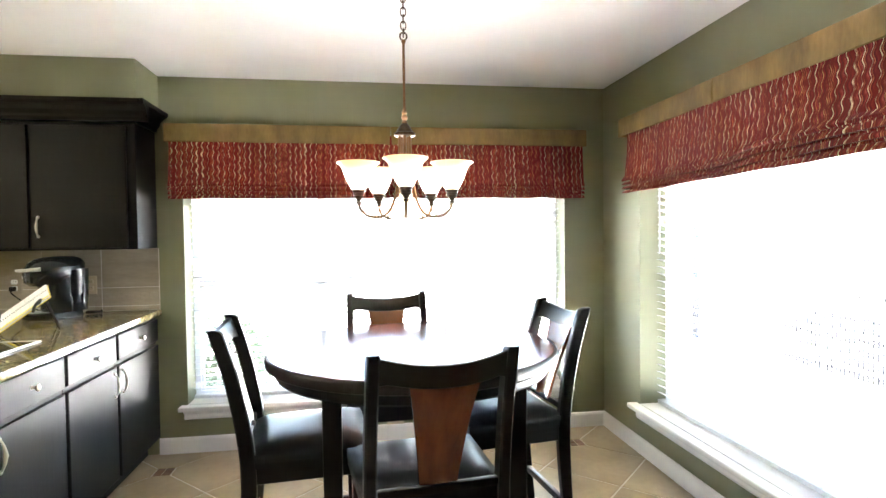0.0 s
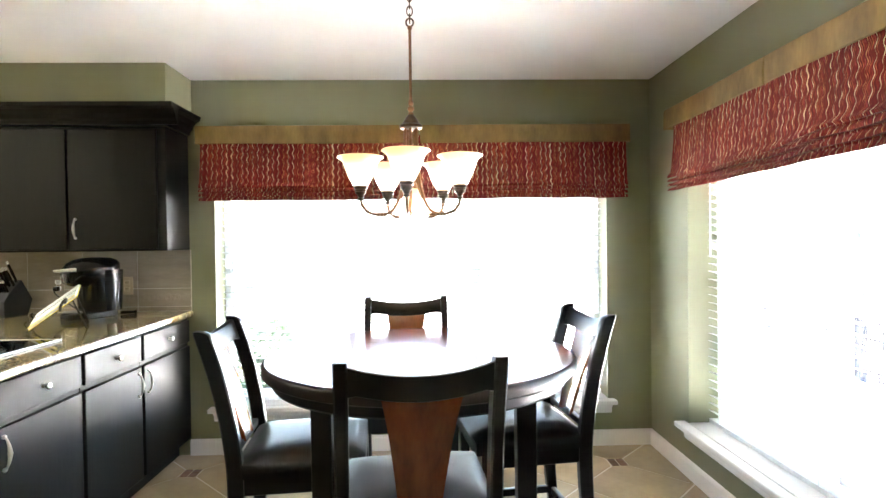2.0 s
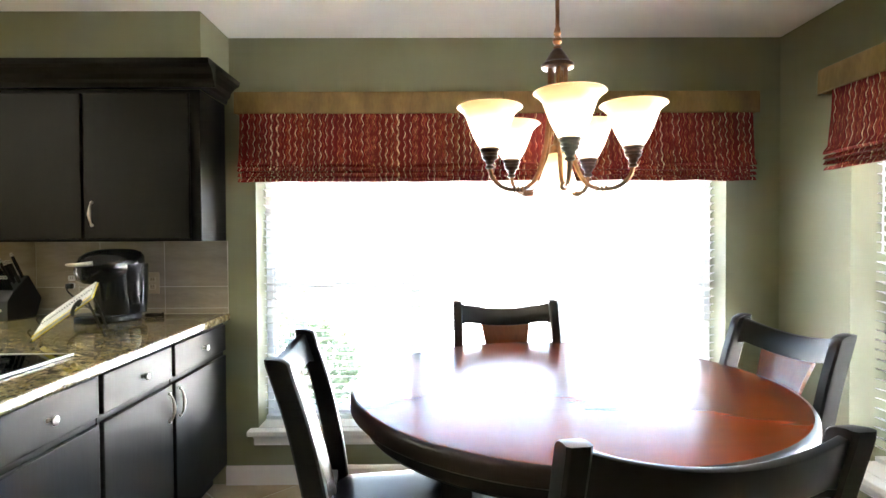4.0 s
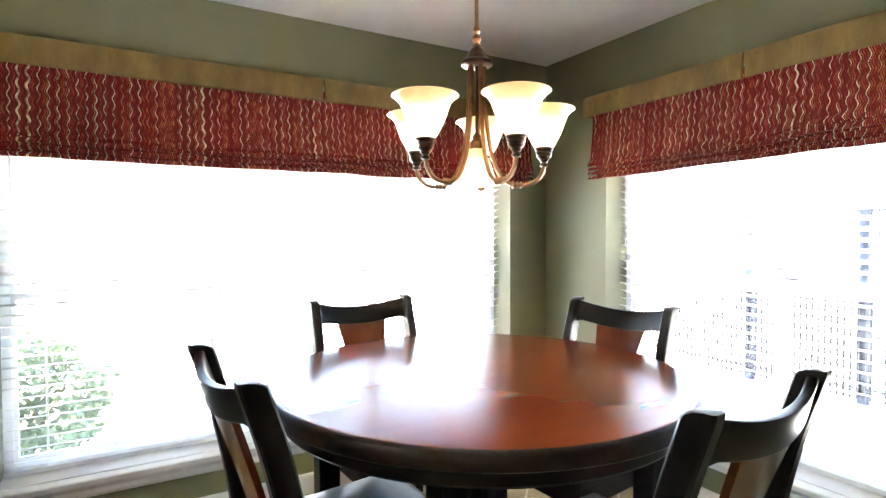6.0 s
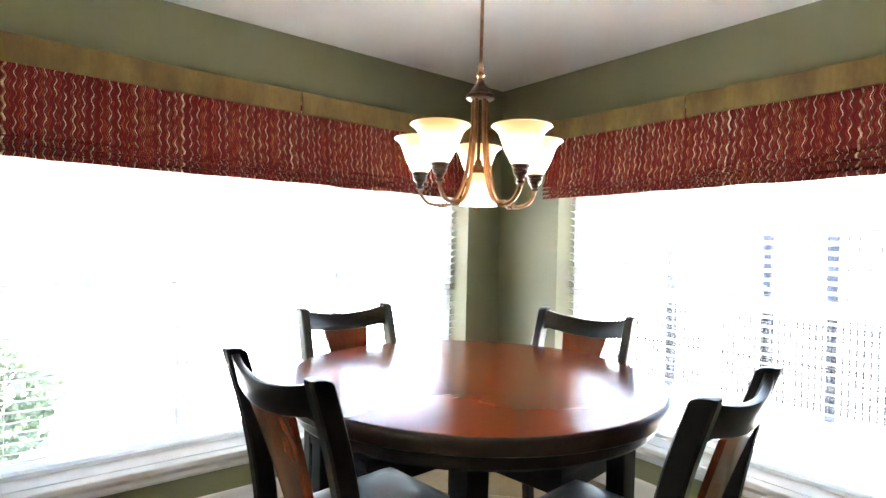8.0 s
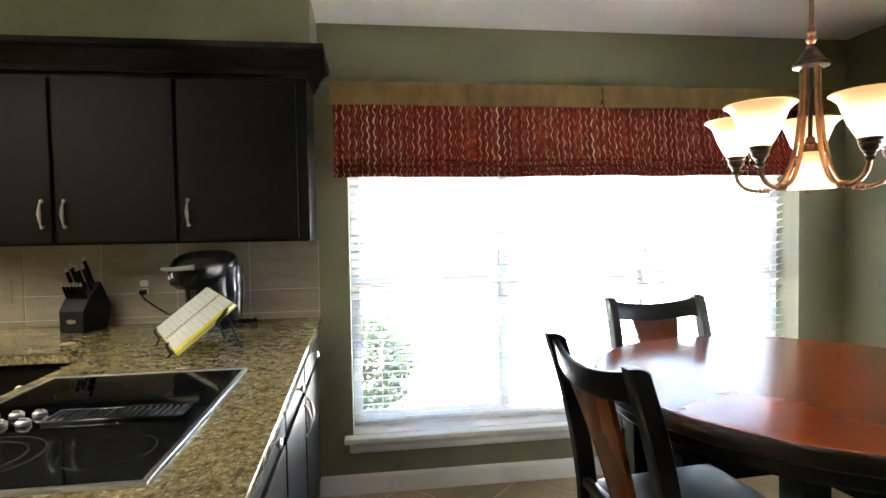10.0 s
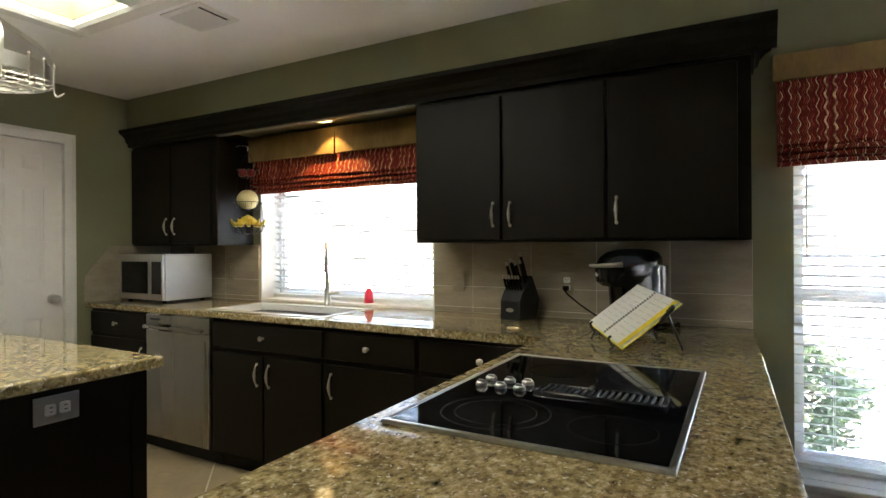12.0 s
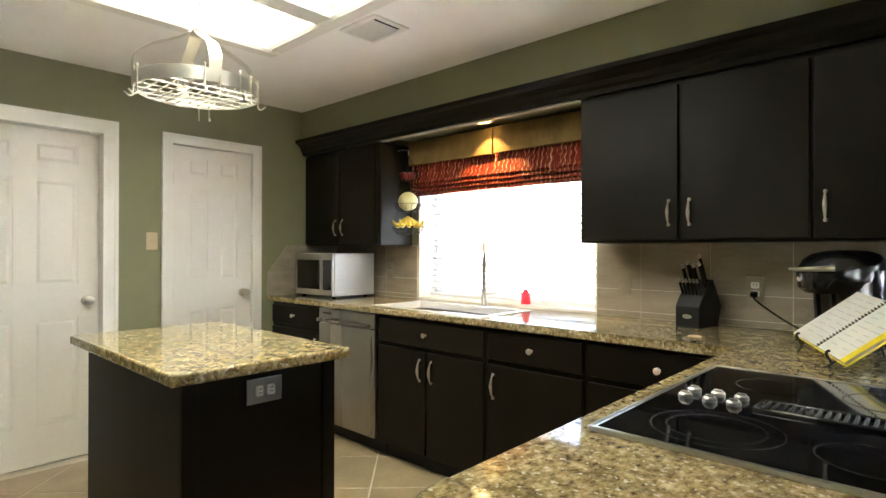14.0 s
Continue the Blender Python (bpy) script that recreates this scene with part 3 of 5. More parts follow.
roman_shade(-2.938, -0.181, -1.535, 1.652, 1.737, 2.07, 0.068, 0, FABRIC_N, "dark red wavy-striped roman shade drawn up to folds", 2.010, 2.128, -2.952, -0.170)
roman_shade(0.470, 2.36, 1.388, 1.658, 1.735, 2.07, 0.068, EAST, FABRIC_E, "dark red wavy-striped roman shade with crooked folds", 2.010, 2.128, 0.440, 2.37, 0.045)
roman_shade(-6.125, -4.645, -5.355, 1.70, 1.79, 1.98, 0.05, 0, FABRIC_N, "short red wavy-striped roman shade over the sink", 1.925, 2.10, -6.135, -4.635)

# ---- doors in the west wall ----
def panel_door(name, y0, y1, recess, label, knob_y, hinge_y):
    th = thing(name, (WEST, (y0 + y1) / 2, 0), label, "door", kind="structure")
    x1 = WEST - recess
    x0 = x1 - 0.036
    slab = part("slab", one_box(x0, x1 - 0.007, y0 + 0.003, y1 - 0.003, 0.012, DTOP - 0.004, 0.002, 1), DOOR, th)
    w = y1 - y0
    st, mid = (0.115, 0.10) if w > 0.7 else (0.115, 0.085)
    cols = ((y0 + st, (y0 + y1 - mid) / 2), ((y0 + y1 + mid) / 2, y1 - st))
    rows = ((0.25, 0.88), (1.09, 1.73), (1.83, 1.955))
    stiles = [(y0 + 0.003, cols[0][0]), (cols[0][1], cols[1][0]), (cols[1][1], y1 - 0.003)]
    part("stiles_and_rails", boxes(*[(x1 - 0.0072, x1, a, b, 0.012, DTOP - 0.004) for a, b in stiles],
         *[(x1 - 0.0072, x1 - 0.0004, c[0], c[1], a, b) for c in cols for a, b in ((0.012, 0.25), (0.88, 1.09), (1.73, 1.83), (1.955, DTOP - 0.004))]), DOOR, slab, smooth=False)
    for a, b in cols:
        for c, d in rows:
            bb = bmesh.new()
            prism(bb, [(x1 - 0.0072, a + 0.014, c + 0.014), (x1 - 0.0072, b - 0.014, c + 0.014), (x1 - 0.0072, b - 0.014, d - 0.014), (x1 - 0.0072, a + 0.014, d - 0.014)], (0.0062, 0, 0))
            far = [v for v in bb.verts if v.co.x > x1 - 0.003]
            cy, cz = (a + b) / 2, (c + d) / 2
            for v in far:
                v.co.y -= math.copysign(0.016, v.co.y - cy)
                v.co.z -= math.copysign(0.016, v.co.z - cz)
            part("panel", bb, DOOR, slab, smooth=False)
    k = lathe(bmesh.new(), ((0.032, 0.0), (0.032, 0.006), (0.012, 0.010), (0.011, 0.032), (0.024, 0.040), (0.029, 0.052), (0.027, 0.064), (0.015, 0.070), (0.0005, 0.071)), (x1, knob_y, 0.985), 20, (1, 0, 0))
    part("door_knob", k, CHROME, th, "satin nickel round knob")
    for z in (0.25, 1.0, 1.80):
        part("hinge", lathe(bmesh.new(), ((0.007, -0.045), (0.007, 0.045)), (x1 + 0.004, hinge_y, z), 8), CHROME, th)
    return th


panel_door("door_1", DA0, DA1, 0.075, "white six-panel door, closed, set in a deep frame", -1.865, DA0 + 0.006)
panel_door("door_2", DB0, DB1, 0.012, "narrow white six-panel pantry door, closed", -0.86, DB0 + 0.006)
for y0, y1, cw in ((DA0, DA1, 0.085), (DB0, DB1, 0.068)):
    b = boxes((WEST + 0.0005, WEST + 0.017, y0 - cw, y0, 0, DTOP + cw), (WEST + 0.0005, WEST + 0.017, y1, y1 + cw, 0, DTOP + cw), (WEST + 0.0005, WEST + 0.017, y0, y1, DTOP, DTOP + cw),
              (WEST - 0.135, WEST, y0 - 0.0125, y0 - 0.0005, 0, DTOP), (WEST - 0.135, WEST, y1 + 0.0005, y1 + 0.0125, 0, DTOP), (WEST - 0.135, WEST, y0 - 0.0125, y1 + 0.0125, DTOP + 0.0005, DTOP + 0.0125),
              (WEST + 0.017, WEST + 0.022, y0 - cw, y0 - cw + 0.02, 0, DTOP + cw), (WEST + 0.017, WEST + 0.022, y1 + cw - 0.02, y1 + cw, 0, DTOP + cw), (WEST + 0.017, WEST + 0.022, y0 - cw + 0.02, y1 + cw - 0.02, DTOP + cw - 0.02, DTOP + cw))
    single("door_casing", b, TRIM, "white painted door casing", "door casing", "structure", smooth=False)


def plate(name, at, axis, label, mat, wide=0.072, high=0.116, kind="outlet", inner=None, turned=False):
    """A wall plate with sockets or a toggle; axis: the way it faces."""
    th = thing(name, at, label, name.replace("_", " "))
    n = Vector(axis)
    s = Vector((0, 0, 1)).cross(n)
    up = Vector((0, 0, 1))
    if turned:
        s, up = up, s

    def slabm(w, h, d0, d1, du=0.0, ds=0.0, bev=0.002):
        b = one_box(-w / 2, w / 2, -h / 2, h / 2, d0, d1, bev, 2)
        mm = Matrix((s, up, n)).transposed().to_4x4()
        mm.translation = Vector(at) + up * du + s * ds
        bmesh.ops.transform(b, matrix=mm, verts=b.verts)
        return b

    p = part("cover_plate", slabm(wide, high, 0.0005, 0.006), mat, th)
    if kind == "outlet":
        for du in (-0.020, 0.020):
            f = part("socket_face", slabm(0.034, 0.029, 0.0062, 0.0085, du, 0, 0.006), inner or mat, th)
            for ds in (-0.006, 0.006):
                part("slot", slabm(0.0025, 0.009, 0.0086, 0.009, du + 0.003, ds, 0), DARKGAP, f)
    else:
        part("toggle", slabm(0.011, 0.024, 0.0062, 0.013, 0.004), inner or mat, th)
    return th


plate("light_switch", (WEST, -1.51, 1.363), (1, 0, 0), "ivory light switch on the olive wall", IVORY, kind="switch")
plate("wall_outlet", (-1.525, 0, 0.16), (0, -1, 0), "ivory double outlet low on the wall", IVORY, 0.115, 0.116, inner=WHITEPLASTIC)
plate("wall_outlet", (0, -1.70, 0.175), (-1, 0, 0), "white double outlet low on the wall", IVORY, 0.115, 0.116, inner=WHITEPLASTIC)

# ---- ceiling light box and vent ----
lb = thing("ceiling_light", ((LX0 + LX1) / 2, (LY0 + LY1) / 2, TOP), "large white-framed ceiling light box with lit panels", "ceiling light")
FR = 0.075
PROF = 0.055
part("frame", boxes((LX0 - FR, LX0 + 0.02, LY0 - FR, LY1 + FR, TOP - PROF, TOP - 0.001), (LX1 - 0.02, LX1 + FR, LY0 - FR, LY1 + FR, TOP - PROF, TOP - 0.001),
     (LX0 + 0.02, LX1 - 0.02, LY0 - FR, LY0 + 0.02, TOP - PROF, TOP - 0.001), (LX0 + 0.02, LX1 - 0.02, LY1 - 0.02, LY1 + FR, TOP - PROF, TOP - 0.001), bevel=0.014), TRIM, lb)
part("outer_lip", boxes((LX0 - FR - 0.025, LX0 - FR, LY0 - FR - 0.025, LY1 + FR + 0.025, TOP - 0.02, TOP - 0.001), (LX1 + FR, LX1 + FR + 0.025, LY0 - FR - 0.025, LY1 + FR + 0.025, TOP - 0.02, TOP - 0.001),
     (LX0 - FR, LX1 + FR, LY0 - FR - 0.025, LY0 - FR, TOP - 0.02, TOP - 0.001), (LX0 - FR, LX1 + FR, LY1 + FR, LY1 + FR + 0.025, TOP - 0.02, TOP - 0.001)), TRIM, lb, smooth=False)
part("lining", boxes((LX0, LX0 + 0.012, LY0, LY1, TOP - 0.001, TOP + 0.10), (LX1 - 0.012, LX1, LY0, LY1, TOP - 0.001, TOP + 0.10), (LX0 + 0.012, LX1 - 0.012, LY0, LY0 + 0.012, TOP - 0.001, TOP + 0.10), (LX0 + 0.012, LX1 - 0.012, LY1 - 0.012, LY1, TOP - 0.001, TOP + 0.10)), CREAM, lb, smooth=False)
PW = (LX1 - LX0) / 3
for i in range(3):
    if i:
        part("cross_bar", one_box(LX0 + PW * i - 0.06, LX0 + PW * i + 0.06, LY0 + 0.02, LY1 - 0.02, TOP - PROF + 0.003, TOP + 0.09, 0.006), TRIM, lb)
    part("diffuser", boxes((LX0 + PW * i + 0.013, LX0 + PW * (i + 1) - 0.013, LY0 + 0.013, LY1 - 0.013, TOP + 0.092, TOP + 0.098)), DIFFUSER, lb, "lit warm white diffuser panel", smooth=False)

vt = thing("ceiling_vent", (-5.37, -1.055, TOP), "white slotted air vent in the ceiling", "air vent")
vx, vy = -5.37, -1.055
part("frame", boxes((vx - 0.14, vx + 0.14, vy - 0.115, vy - 0.085, TOP - 0.008, TOP - 0.0005), (vx - 0.14, vx + 0.14, vy + 0.085, vy + 0.115, TOP - 0.008, TOP - 0.0005), (vx - 0.14, vx - 0.11, vy - 0.085, vy + 0.085, TOP - 0.008, TOP - 0.0005), (vx + 0.11, vx + 0.14, vy - 0.085, vy + 0.085, TOP - 0.008, TOP - 0.0005)), TRIM, vt, smooth=False)
part("shade_backing", boxes((vx - 0.11, vx + 0.11, vy - 0.085, vy + 0.085, TOP - 0.002, TOP - 0.0005)), DARKGAP, vt, smooth=False)
for i in range(12):
    b = one_box(-0.010, 0.010, vy - 0.085, vy + 0.085, -0.0008, 0.0008, 0, 1)
    bmesh.ops.rotate(b, verts=b.verts, cent=(0, 0, 0), matrix=Matrix.Rotation(radians(-58), 3, "Y"))
    bmesh.ops.translate(b, verts=b.verts, vec=(vx - 0.104 + 0.0165 * i, 0, TOP - 0.008))
    part("slat", b, TRIM, vt, smooth=False)


# ---- cabinets ----
def pull(parent, at, out, length=0.11, label="satin nickel bow pull"):
    """An upright bow handle with flared ends; out: the way it stands off."""
    o = Vector(out)
    p = Vector(at)
    up = Vector((0, 0, 1))
    h = length / 2
    pts = [p - up * h, p - up * (h * 0.92) + o * 0.010, p - up * (h * 0.55) + o * 0.019, p + o * 0.024, p + up * (h * 0.55) + o * 0.019, p + up * (h * 0.92) + o * 0.010, p + up * h]
    line = curve_points(pts, 4)
    n = len(line) - 1
    rad = [0.0032 + 0.0042 * math.sin(math.pi * i / n) ** 4 + (0.002 if abs(i - n / 2) < 1 else 0) for i in range(n + 1)]
    b = tube(bmesh.new(), line, rad, 8)
    for e in (-1, 1):
        lathe(b, ((0.0075, -0.001), (0.0085, 0.005), (0.006, 0.010), (0.0005, 0.011)), p + up * h * e, 10, o)
    part("handle", b, CHROME, parent, label)


def knob(parent, at, out):
    b = lathe(bmesh.new(), ((0.009, -0.001), (0.007, 0.003), (0.005, 0.012), (0.010, 0.018), (0.015, 0.022), (0.015, 0.026), (0.009, 0.030), (0.0005, 0.031)), at, 14, out)
    part("knob", b, CHROME, parent, "satin nickel round knob")


def front(parent, u0, u1, z0, z1, face, out, name="door"):
    """A slab front standing 18 mm proud of a cabinet face. face: the face's place; out: 'y' faces -y, 'x' faces +x, 'w' faces -x."""
    if out == "y":
        b = one_box(u0, u1, face - 0.019, face - 0.001, z0, z1, 0.004, 2)
    elif out == "x":
        b = one_box(face + 0.001, face + 0.019, u0, u1, z0, z1, 0.004, 2)
    else:
        b = one_box(face - 0.019, face - 0.001, u0, u1, z0, z1, 0.004, 2)
    return part(name, b, ESPRESSO, parent)




def wall_cabinet(x0, x1, splits, z0, z1, handles, label):
    th = thing("wall_cabinet", ((x0 + x1) / 2, -0.16, z0), label, "cabinet", "wall cabinets")
    part("body", boxes((x0, x1, -0.312, -0.002, z0, z1), bevel=0.002), ESPRESSO, th)
    edges = [x0 + 0.012] + splits + [x1 - 0.048]
    for i, (a, b) in enumerate(zip(edges, edges[1:])):
        d = front(th, a + (0.0 if i == 0 else 0.007), b - (0.0 if i == len(edges) - 2 else 0.007), z0 + 0.012, z1 - 0.02, -0.312, "y")
        pull(d, (b - 0.045 if handles[i] == "r" else a + 0.045, -0.331, z0 + 0.135), (0, -1, 0))
    return th


UZ0, UZ1 = 1.342, 2.08
wall_cabinet(-4.603, -3.037, [-4.103, -3.601], UZ0, UZ1, "rll", "dark espresso three-door wall cabinet over a tiled backsplash")
wall_cabinet(-7.125, -6.180, [-6.65], UZ0, UZ1, "rl", "dark espresso two-door wall cabinet over the microwave")

# crown moulding under the soffit
bm = bmesh.new()
CROWN = ((0, 0), (0.012, 0), (0.016, 0.022), (0.030, 0.034), (0.036, 0.058), (0.058, 0.082), (0.080, 0.094), (0.084, 0.118), (0, 0.118))
extrude_profile(bm, CROWN, (WEST + 0.001, -0.334, 2.082), (SOFFIT_X + 0.062, -0.334, 2.082), (0, -1, 0))
extrude_profile(bm, CROWN, (-3.036, -0.334, 2.082), (-3.036, -0.003, 2.082), (1, 0, 0))
box(bm, WEST + 0.001, -3.036, -0.334, -0.313, 2.082, 2.184)

single("crown_moulding", bm, ESPRESSO, "dark stepped crown moulding under the soffit", "moulding", "structure")

single("crown_sheen_strip", one_box(-6.178, -4.605, -0.330, -0.289, 2.0745, 2.0815, 0.002, 1), EDGESHEEN, "added pale strip standing in for window sheen under the crown", "trim", "structure")
single("soffit_underside", boxes((-6.179, -4.604, -0.3125, -0.0005, 2.118, 2.1845)), WALL, "olive painted panel over the sink", "soffit", "structure", smooth=False)
b = boxes((SW0, SW0 + 0.012, 0.001, 0.174, SSILL, SHEAD), (SW1 - 0.012, SW1, 0.001, 0.174, SSILL, SHEAD), (SW0 + 0.012, SW1 - 0.012, 0.001, 0.174, SHEAD - 0.012, SHEAD))
single("window_reveal", b, TRIM, "white painted reveal of the sink window", "window trim", "structure", smooth=False)

# ---- base cabinets along the north wall ----
BZ0, BZ1 = 0.105, COUNTER - 0.038
BF = -0.612


def base_cabinet(x0, x1, doors, label, handle_sides, drawers=1):
    th = thing("base_cabinet", ((x0 + x1) / 2, -0.3, 0), label, "cabinet", "base cabinets")
    part("body", boxes((x0 + 0.001, x1 - 0.001, BF, -0.002, BZ0, BZ1)), ESPRESSO, th, smooth=False)
    part("toe_kick", boxes((x0 + 0.001, x1 - 0.001, BF + 0.075, BF + 0.095, 0.0, BZ0)), DARKGAP, th, smooth=False)
    d = front(th, x0 + 0.014, x1 - 0.014, BZ1 - 0.165, BZ1 - 0.022, BF, "y", "drawer_front")
    knob(d, ((x0 + x1) / 2, BF - 0.019, BZ1 - 0.092), (0, -1, 0))
    w = (x1 - x0 - 0.028) / doors
    for i in range(doors):
        a, b = x0 + 0.014 + w * i + (0.006 if i else 0), x0 + 0.014 + w * (i + 1) - (0.006 if i < doors - 1 else 0)
        dd = front(th, a, b, BZ0 + 0.012, BZ1 - 0.192, BF, "y")
        pull(dd, (b - 0.04 if handle_sides[i] == "r" else a + 0.04, BF - 0.019, BZ1 - 0.30), (0, -1, 0), 0.12)
    return th


base_cabinet(-7.125, -6.470, 1, "dark espresso base cabinet beside the dishwasher", "r")
base_cabinet(-5.85, -4.978, 2, "dark espresso two-door sink base cabinet", "rl")
base_cabinet(-4.978, -4.408, 1, "dark espresso base cabinet with drawer and door", "l")
base_cabinet(-4.408, -3.745, 1, "dark espresso corner base cabinet", "r")

# ---- dishwasher ----
dw = thing("dishwasher", (-6.162, -0.3, 0), "stainless steel dishwasher under the counter", "dishwasher")
part("tub_body", boxes((-6.468, -5.856, BF + 0.02, -0.01, 0.11, BZ1 - 0.004)), DARKGAP, dw, smooth=False)
part("toe_panel", boxes((-6.468, -5.856, BF + 0.07, BF + 0.09, 0.0, 0.11)), DARKGAP, dw, smooth=False)
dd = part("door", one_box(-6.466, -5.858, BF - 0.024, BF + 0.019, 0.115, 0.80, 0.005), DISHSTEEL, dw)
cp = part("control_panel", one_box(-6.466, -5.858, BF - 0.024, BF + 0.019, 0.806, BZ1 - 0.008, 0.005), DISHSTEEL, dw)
part("label_strip", boxes((-6.420, -6.320, BF - 0.0255, BF - 0.0235, 0.862, 0.875)), GREYPLASTIC, cp, smooth=False)
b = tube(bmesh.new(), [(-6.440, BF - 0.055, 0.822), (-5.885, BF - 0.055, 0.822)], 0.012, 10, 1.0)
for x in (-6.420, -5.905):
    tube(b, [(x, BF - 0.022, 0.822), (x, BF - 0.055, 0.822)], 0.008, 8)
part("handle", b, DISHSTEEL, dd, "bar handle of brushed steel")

# ---- peninsula cabinets ----
PX0, PX1 = -3.745, -3.062
PEND = -2.27


def peninsula_unit(y0, y1, side):
    th = thing("base_cabinet", ((PX0 + PX1) / 2, (y0 + y1) / 2, 0), "dark espresso peninsula cabinet with drawer and slab door", "cabinet", "peninsula cabinets")
    part("body", boxes((PX0, PX1, y0 + 0.001, y1 - 0.001, BZ0, BZ1)), ESPRESSO, th, smooth=False)
    part("toe_kick", boxes((PX1 - 0.085, PX1 - 0.065, y0 + 0.001, y1 - 0.001, 0, BZ0)), DARKGAP, th, smooth=False)
    part("toe_kick", boxes((PX0 + 0.065, PX0 + 0.085, y0 + 0.001, y1 - 0.001, 0, BZ0)), DARKGAP, th, smooth=False)
    d = front(th, y0 + 0.011, y1 - 0.011, BZ1 - 0.160, BZ1 - 0.020, PX1, "x", "drawer_front")
    knob(d, (PX1 + 0.019, (y0 + y1) / 2, BZ1 - 0.09), (1, 0, 0))
    dd = front(th, y0 + 0.011, y1 - 0.011, BZ0 + 0.012, BZ1 - 0.186, PX1, "x")
    pull(dd, (PX1 + 0.019, y0 + 0.045 if side == "s" else y1 - 0.045, BZ1 - 0.28), (1, 0, 0), 0.12)


for i, side in enumerate("snsn"):
    y1 = -0.004 - (0.599 if i else 0.0) - 0.515 * max(i - 1, 0)
    y0 = y1 - (0.595 if i == 0 else 0.511)
    peninsula_unit(y0, y1, side)
single("end_panel", one_box(PX0, PX1 + 0.002, PEND - 0.004, -2.149, 0.0, BZ1, 0.003), ESPRESSO, "dark espresso end panel of the peninsula", "end panel")


# ---- granite worktop ----
def slab_with_edge(outline, z0, z1, round_r=0.0):
    b = bmesh.new()
    prism(b, [(x, y, z0) for x, y in outline], (0, 0, z1 - z0))
    edges = [e for e in b.edges if abs(e.verts[0].co.z - e.verts[1].co.z) < 1e-6]
    bmesh.ops.bevel(b, geom=edges, offset=0.009, segments=3, profile=0.5, affect="EDGES")
    return b


CY = -0.655
CX0, CX1, CEND = -3.785, -2.978, -2.37
arc = [(CX1 - 0.09 + 0.09 * math.cos(a), CEND + 0.09 + 0.09 * math.sin(a)) for a in [-(math.pi / 2) * k / 6 for k in range(7)]]
arc2 = [(CX0 + 0.09 - 0.09 * math.sin(a), CEND + 0.09 - 0.09 * math.cos(a)) for a in [(math.pi / 2) * k / 6 for k in range(7)]]
# the run with the sink hole is made of joined strips
wt = thing("worktop", (-5.035, -0.33, COUNTER), "polished tan speckled granite worktop, L-shaped", "worktop")
bm = slab_with_edge([(-3.022, -0.002), *arc, *arc2, (CX0, CY), (-5.055, CY), (-5.055, -0.002)], COUNTER - 0.037, COUNTER)
part("slab", bm, GRANITE, wt)
part("slab", slab_with_edge([(-5.0552, -0.002), (-5.0552, -0.16), (-5.935, -0.16), (-5.935, -0.002)], COUNTER - 0.037, COUNTER), GRANITE, wt)
part("slab", slab_with_edge([(-5.0552, CY), (-5.0552, -0.55), (-5.935, -0.55), (-5.935, CY)], COUNTER - 0.037, COUNTER), GRANITE, wt)
part("slab", slab_with_edge([(-5.9352, -0.002), (WEST + 0.002, -0.002), (WEST + 0.002, CY), (-5.9352, CY)], COUNTER - 0.037, COUNTER), GRANITE, wt)
part("window_ledge", one_box(SW0 + 0.001, SW1 - 0.001, 0.0, 0.174, SSILL - 0.03, SSILL, 0.004), TRIM, wt, "white painted window ledge")

# ---- sink, faucet ----
sk = thing("kitchen_sink", (-5.495, -0.355, COUNTER), "white drop-in kitchen sink with a thin rim", "sink")
b = bmesh.new()
for x0, x1, y0, y1, z0, z1 in ((-5.965, -5.025, -0.585, -0.545, 0.0005, 0.004), (-5.965, -5.025, -0.165, -0.11, 0.0005, 0.004), (-5.965, -5.93, -0.545, -0.165, 0.0005, 0.004), (-5.06, -5.025, -0.545, -0.165, 0.0005, 0.004)):
    box(b, x0, x1, y0, y1, COUNTER + z0, COUNTER + z1, 0.003, 2)
part("rim", b, SINKWHITE, sk)
part("bowl", boxes((-5.929, -5.923, -0.544, -0.166, COUNTER - 0.2, COUNTER + 0.003), (-5.067, -5.061, -0.544, -0.166, COUNTER - 0.2, COUNTER + 0.003), (-5.923, -5.067, -0.544, -0.538, COUNTER - 0.2, COUNTER + 0.003), (-5.923, -5.067, -0.172, -0.166, COUNTER - 0.2, COUNTER + 0.003), (-5.923, -5.067, -0.538, -0.172, COUNTER - 0.2, COUNTER - 0.194)), SINKWHITE, sk, smooth=False)
fx, fy = -5.427, -0.075
fc = thing("kitchen_faucet", (fx, fy, COUNTER), "tall satin nickel pull-down faucet", "faucet")
part("body", lathe(bmesh.new(), ((0.027, 0.0005), (0.027, 0.012), (0.021, 0.020), (0.019, 0.11), (0.016, 0.13), (0.0135, 0.20), (0.0125, 0.26)), (fx, fy, COUNTER), 18), CHROME, fc)
part("spout", tube(bmesh.new(), curve_points([(fx, fy, COUNTER + 0.25), (fx, fy, COUNTER + 0.33), (fx + 0.014, fy - 0.018, COUNTER + 0.385), (fx + 0.045, fy - 0.06, COUNTER + 0.398), (fx + 0.075, fy - 0.095, COUNTER + 0.36), (fx + 0.08, fy - 0.10, COUNTER + 0.31)], 5), 0.0115, 10), CHROME, fc)
part("spray_head", lathe(bmesh.new(), ((0.012, 0.0), (0.016, -0.03), (0.017, -0.085), (0.014, -0.10)), (fx + 0.08, fy - 0.101, COUNTER + 0.32), 14), CHROME, fc)
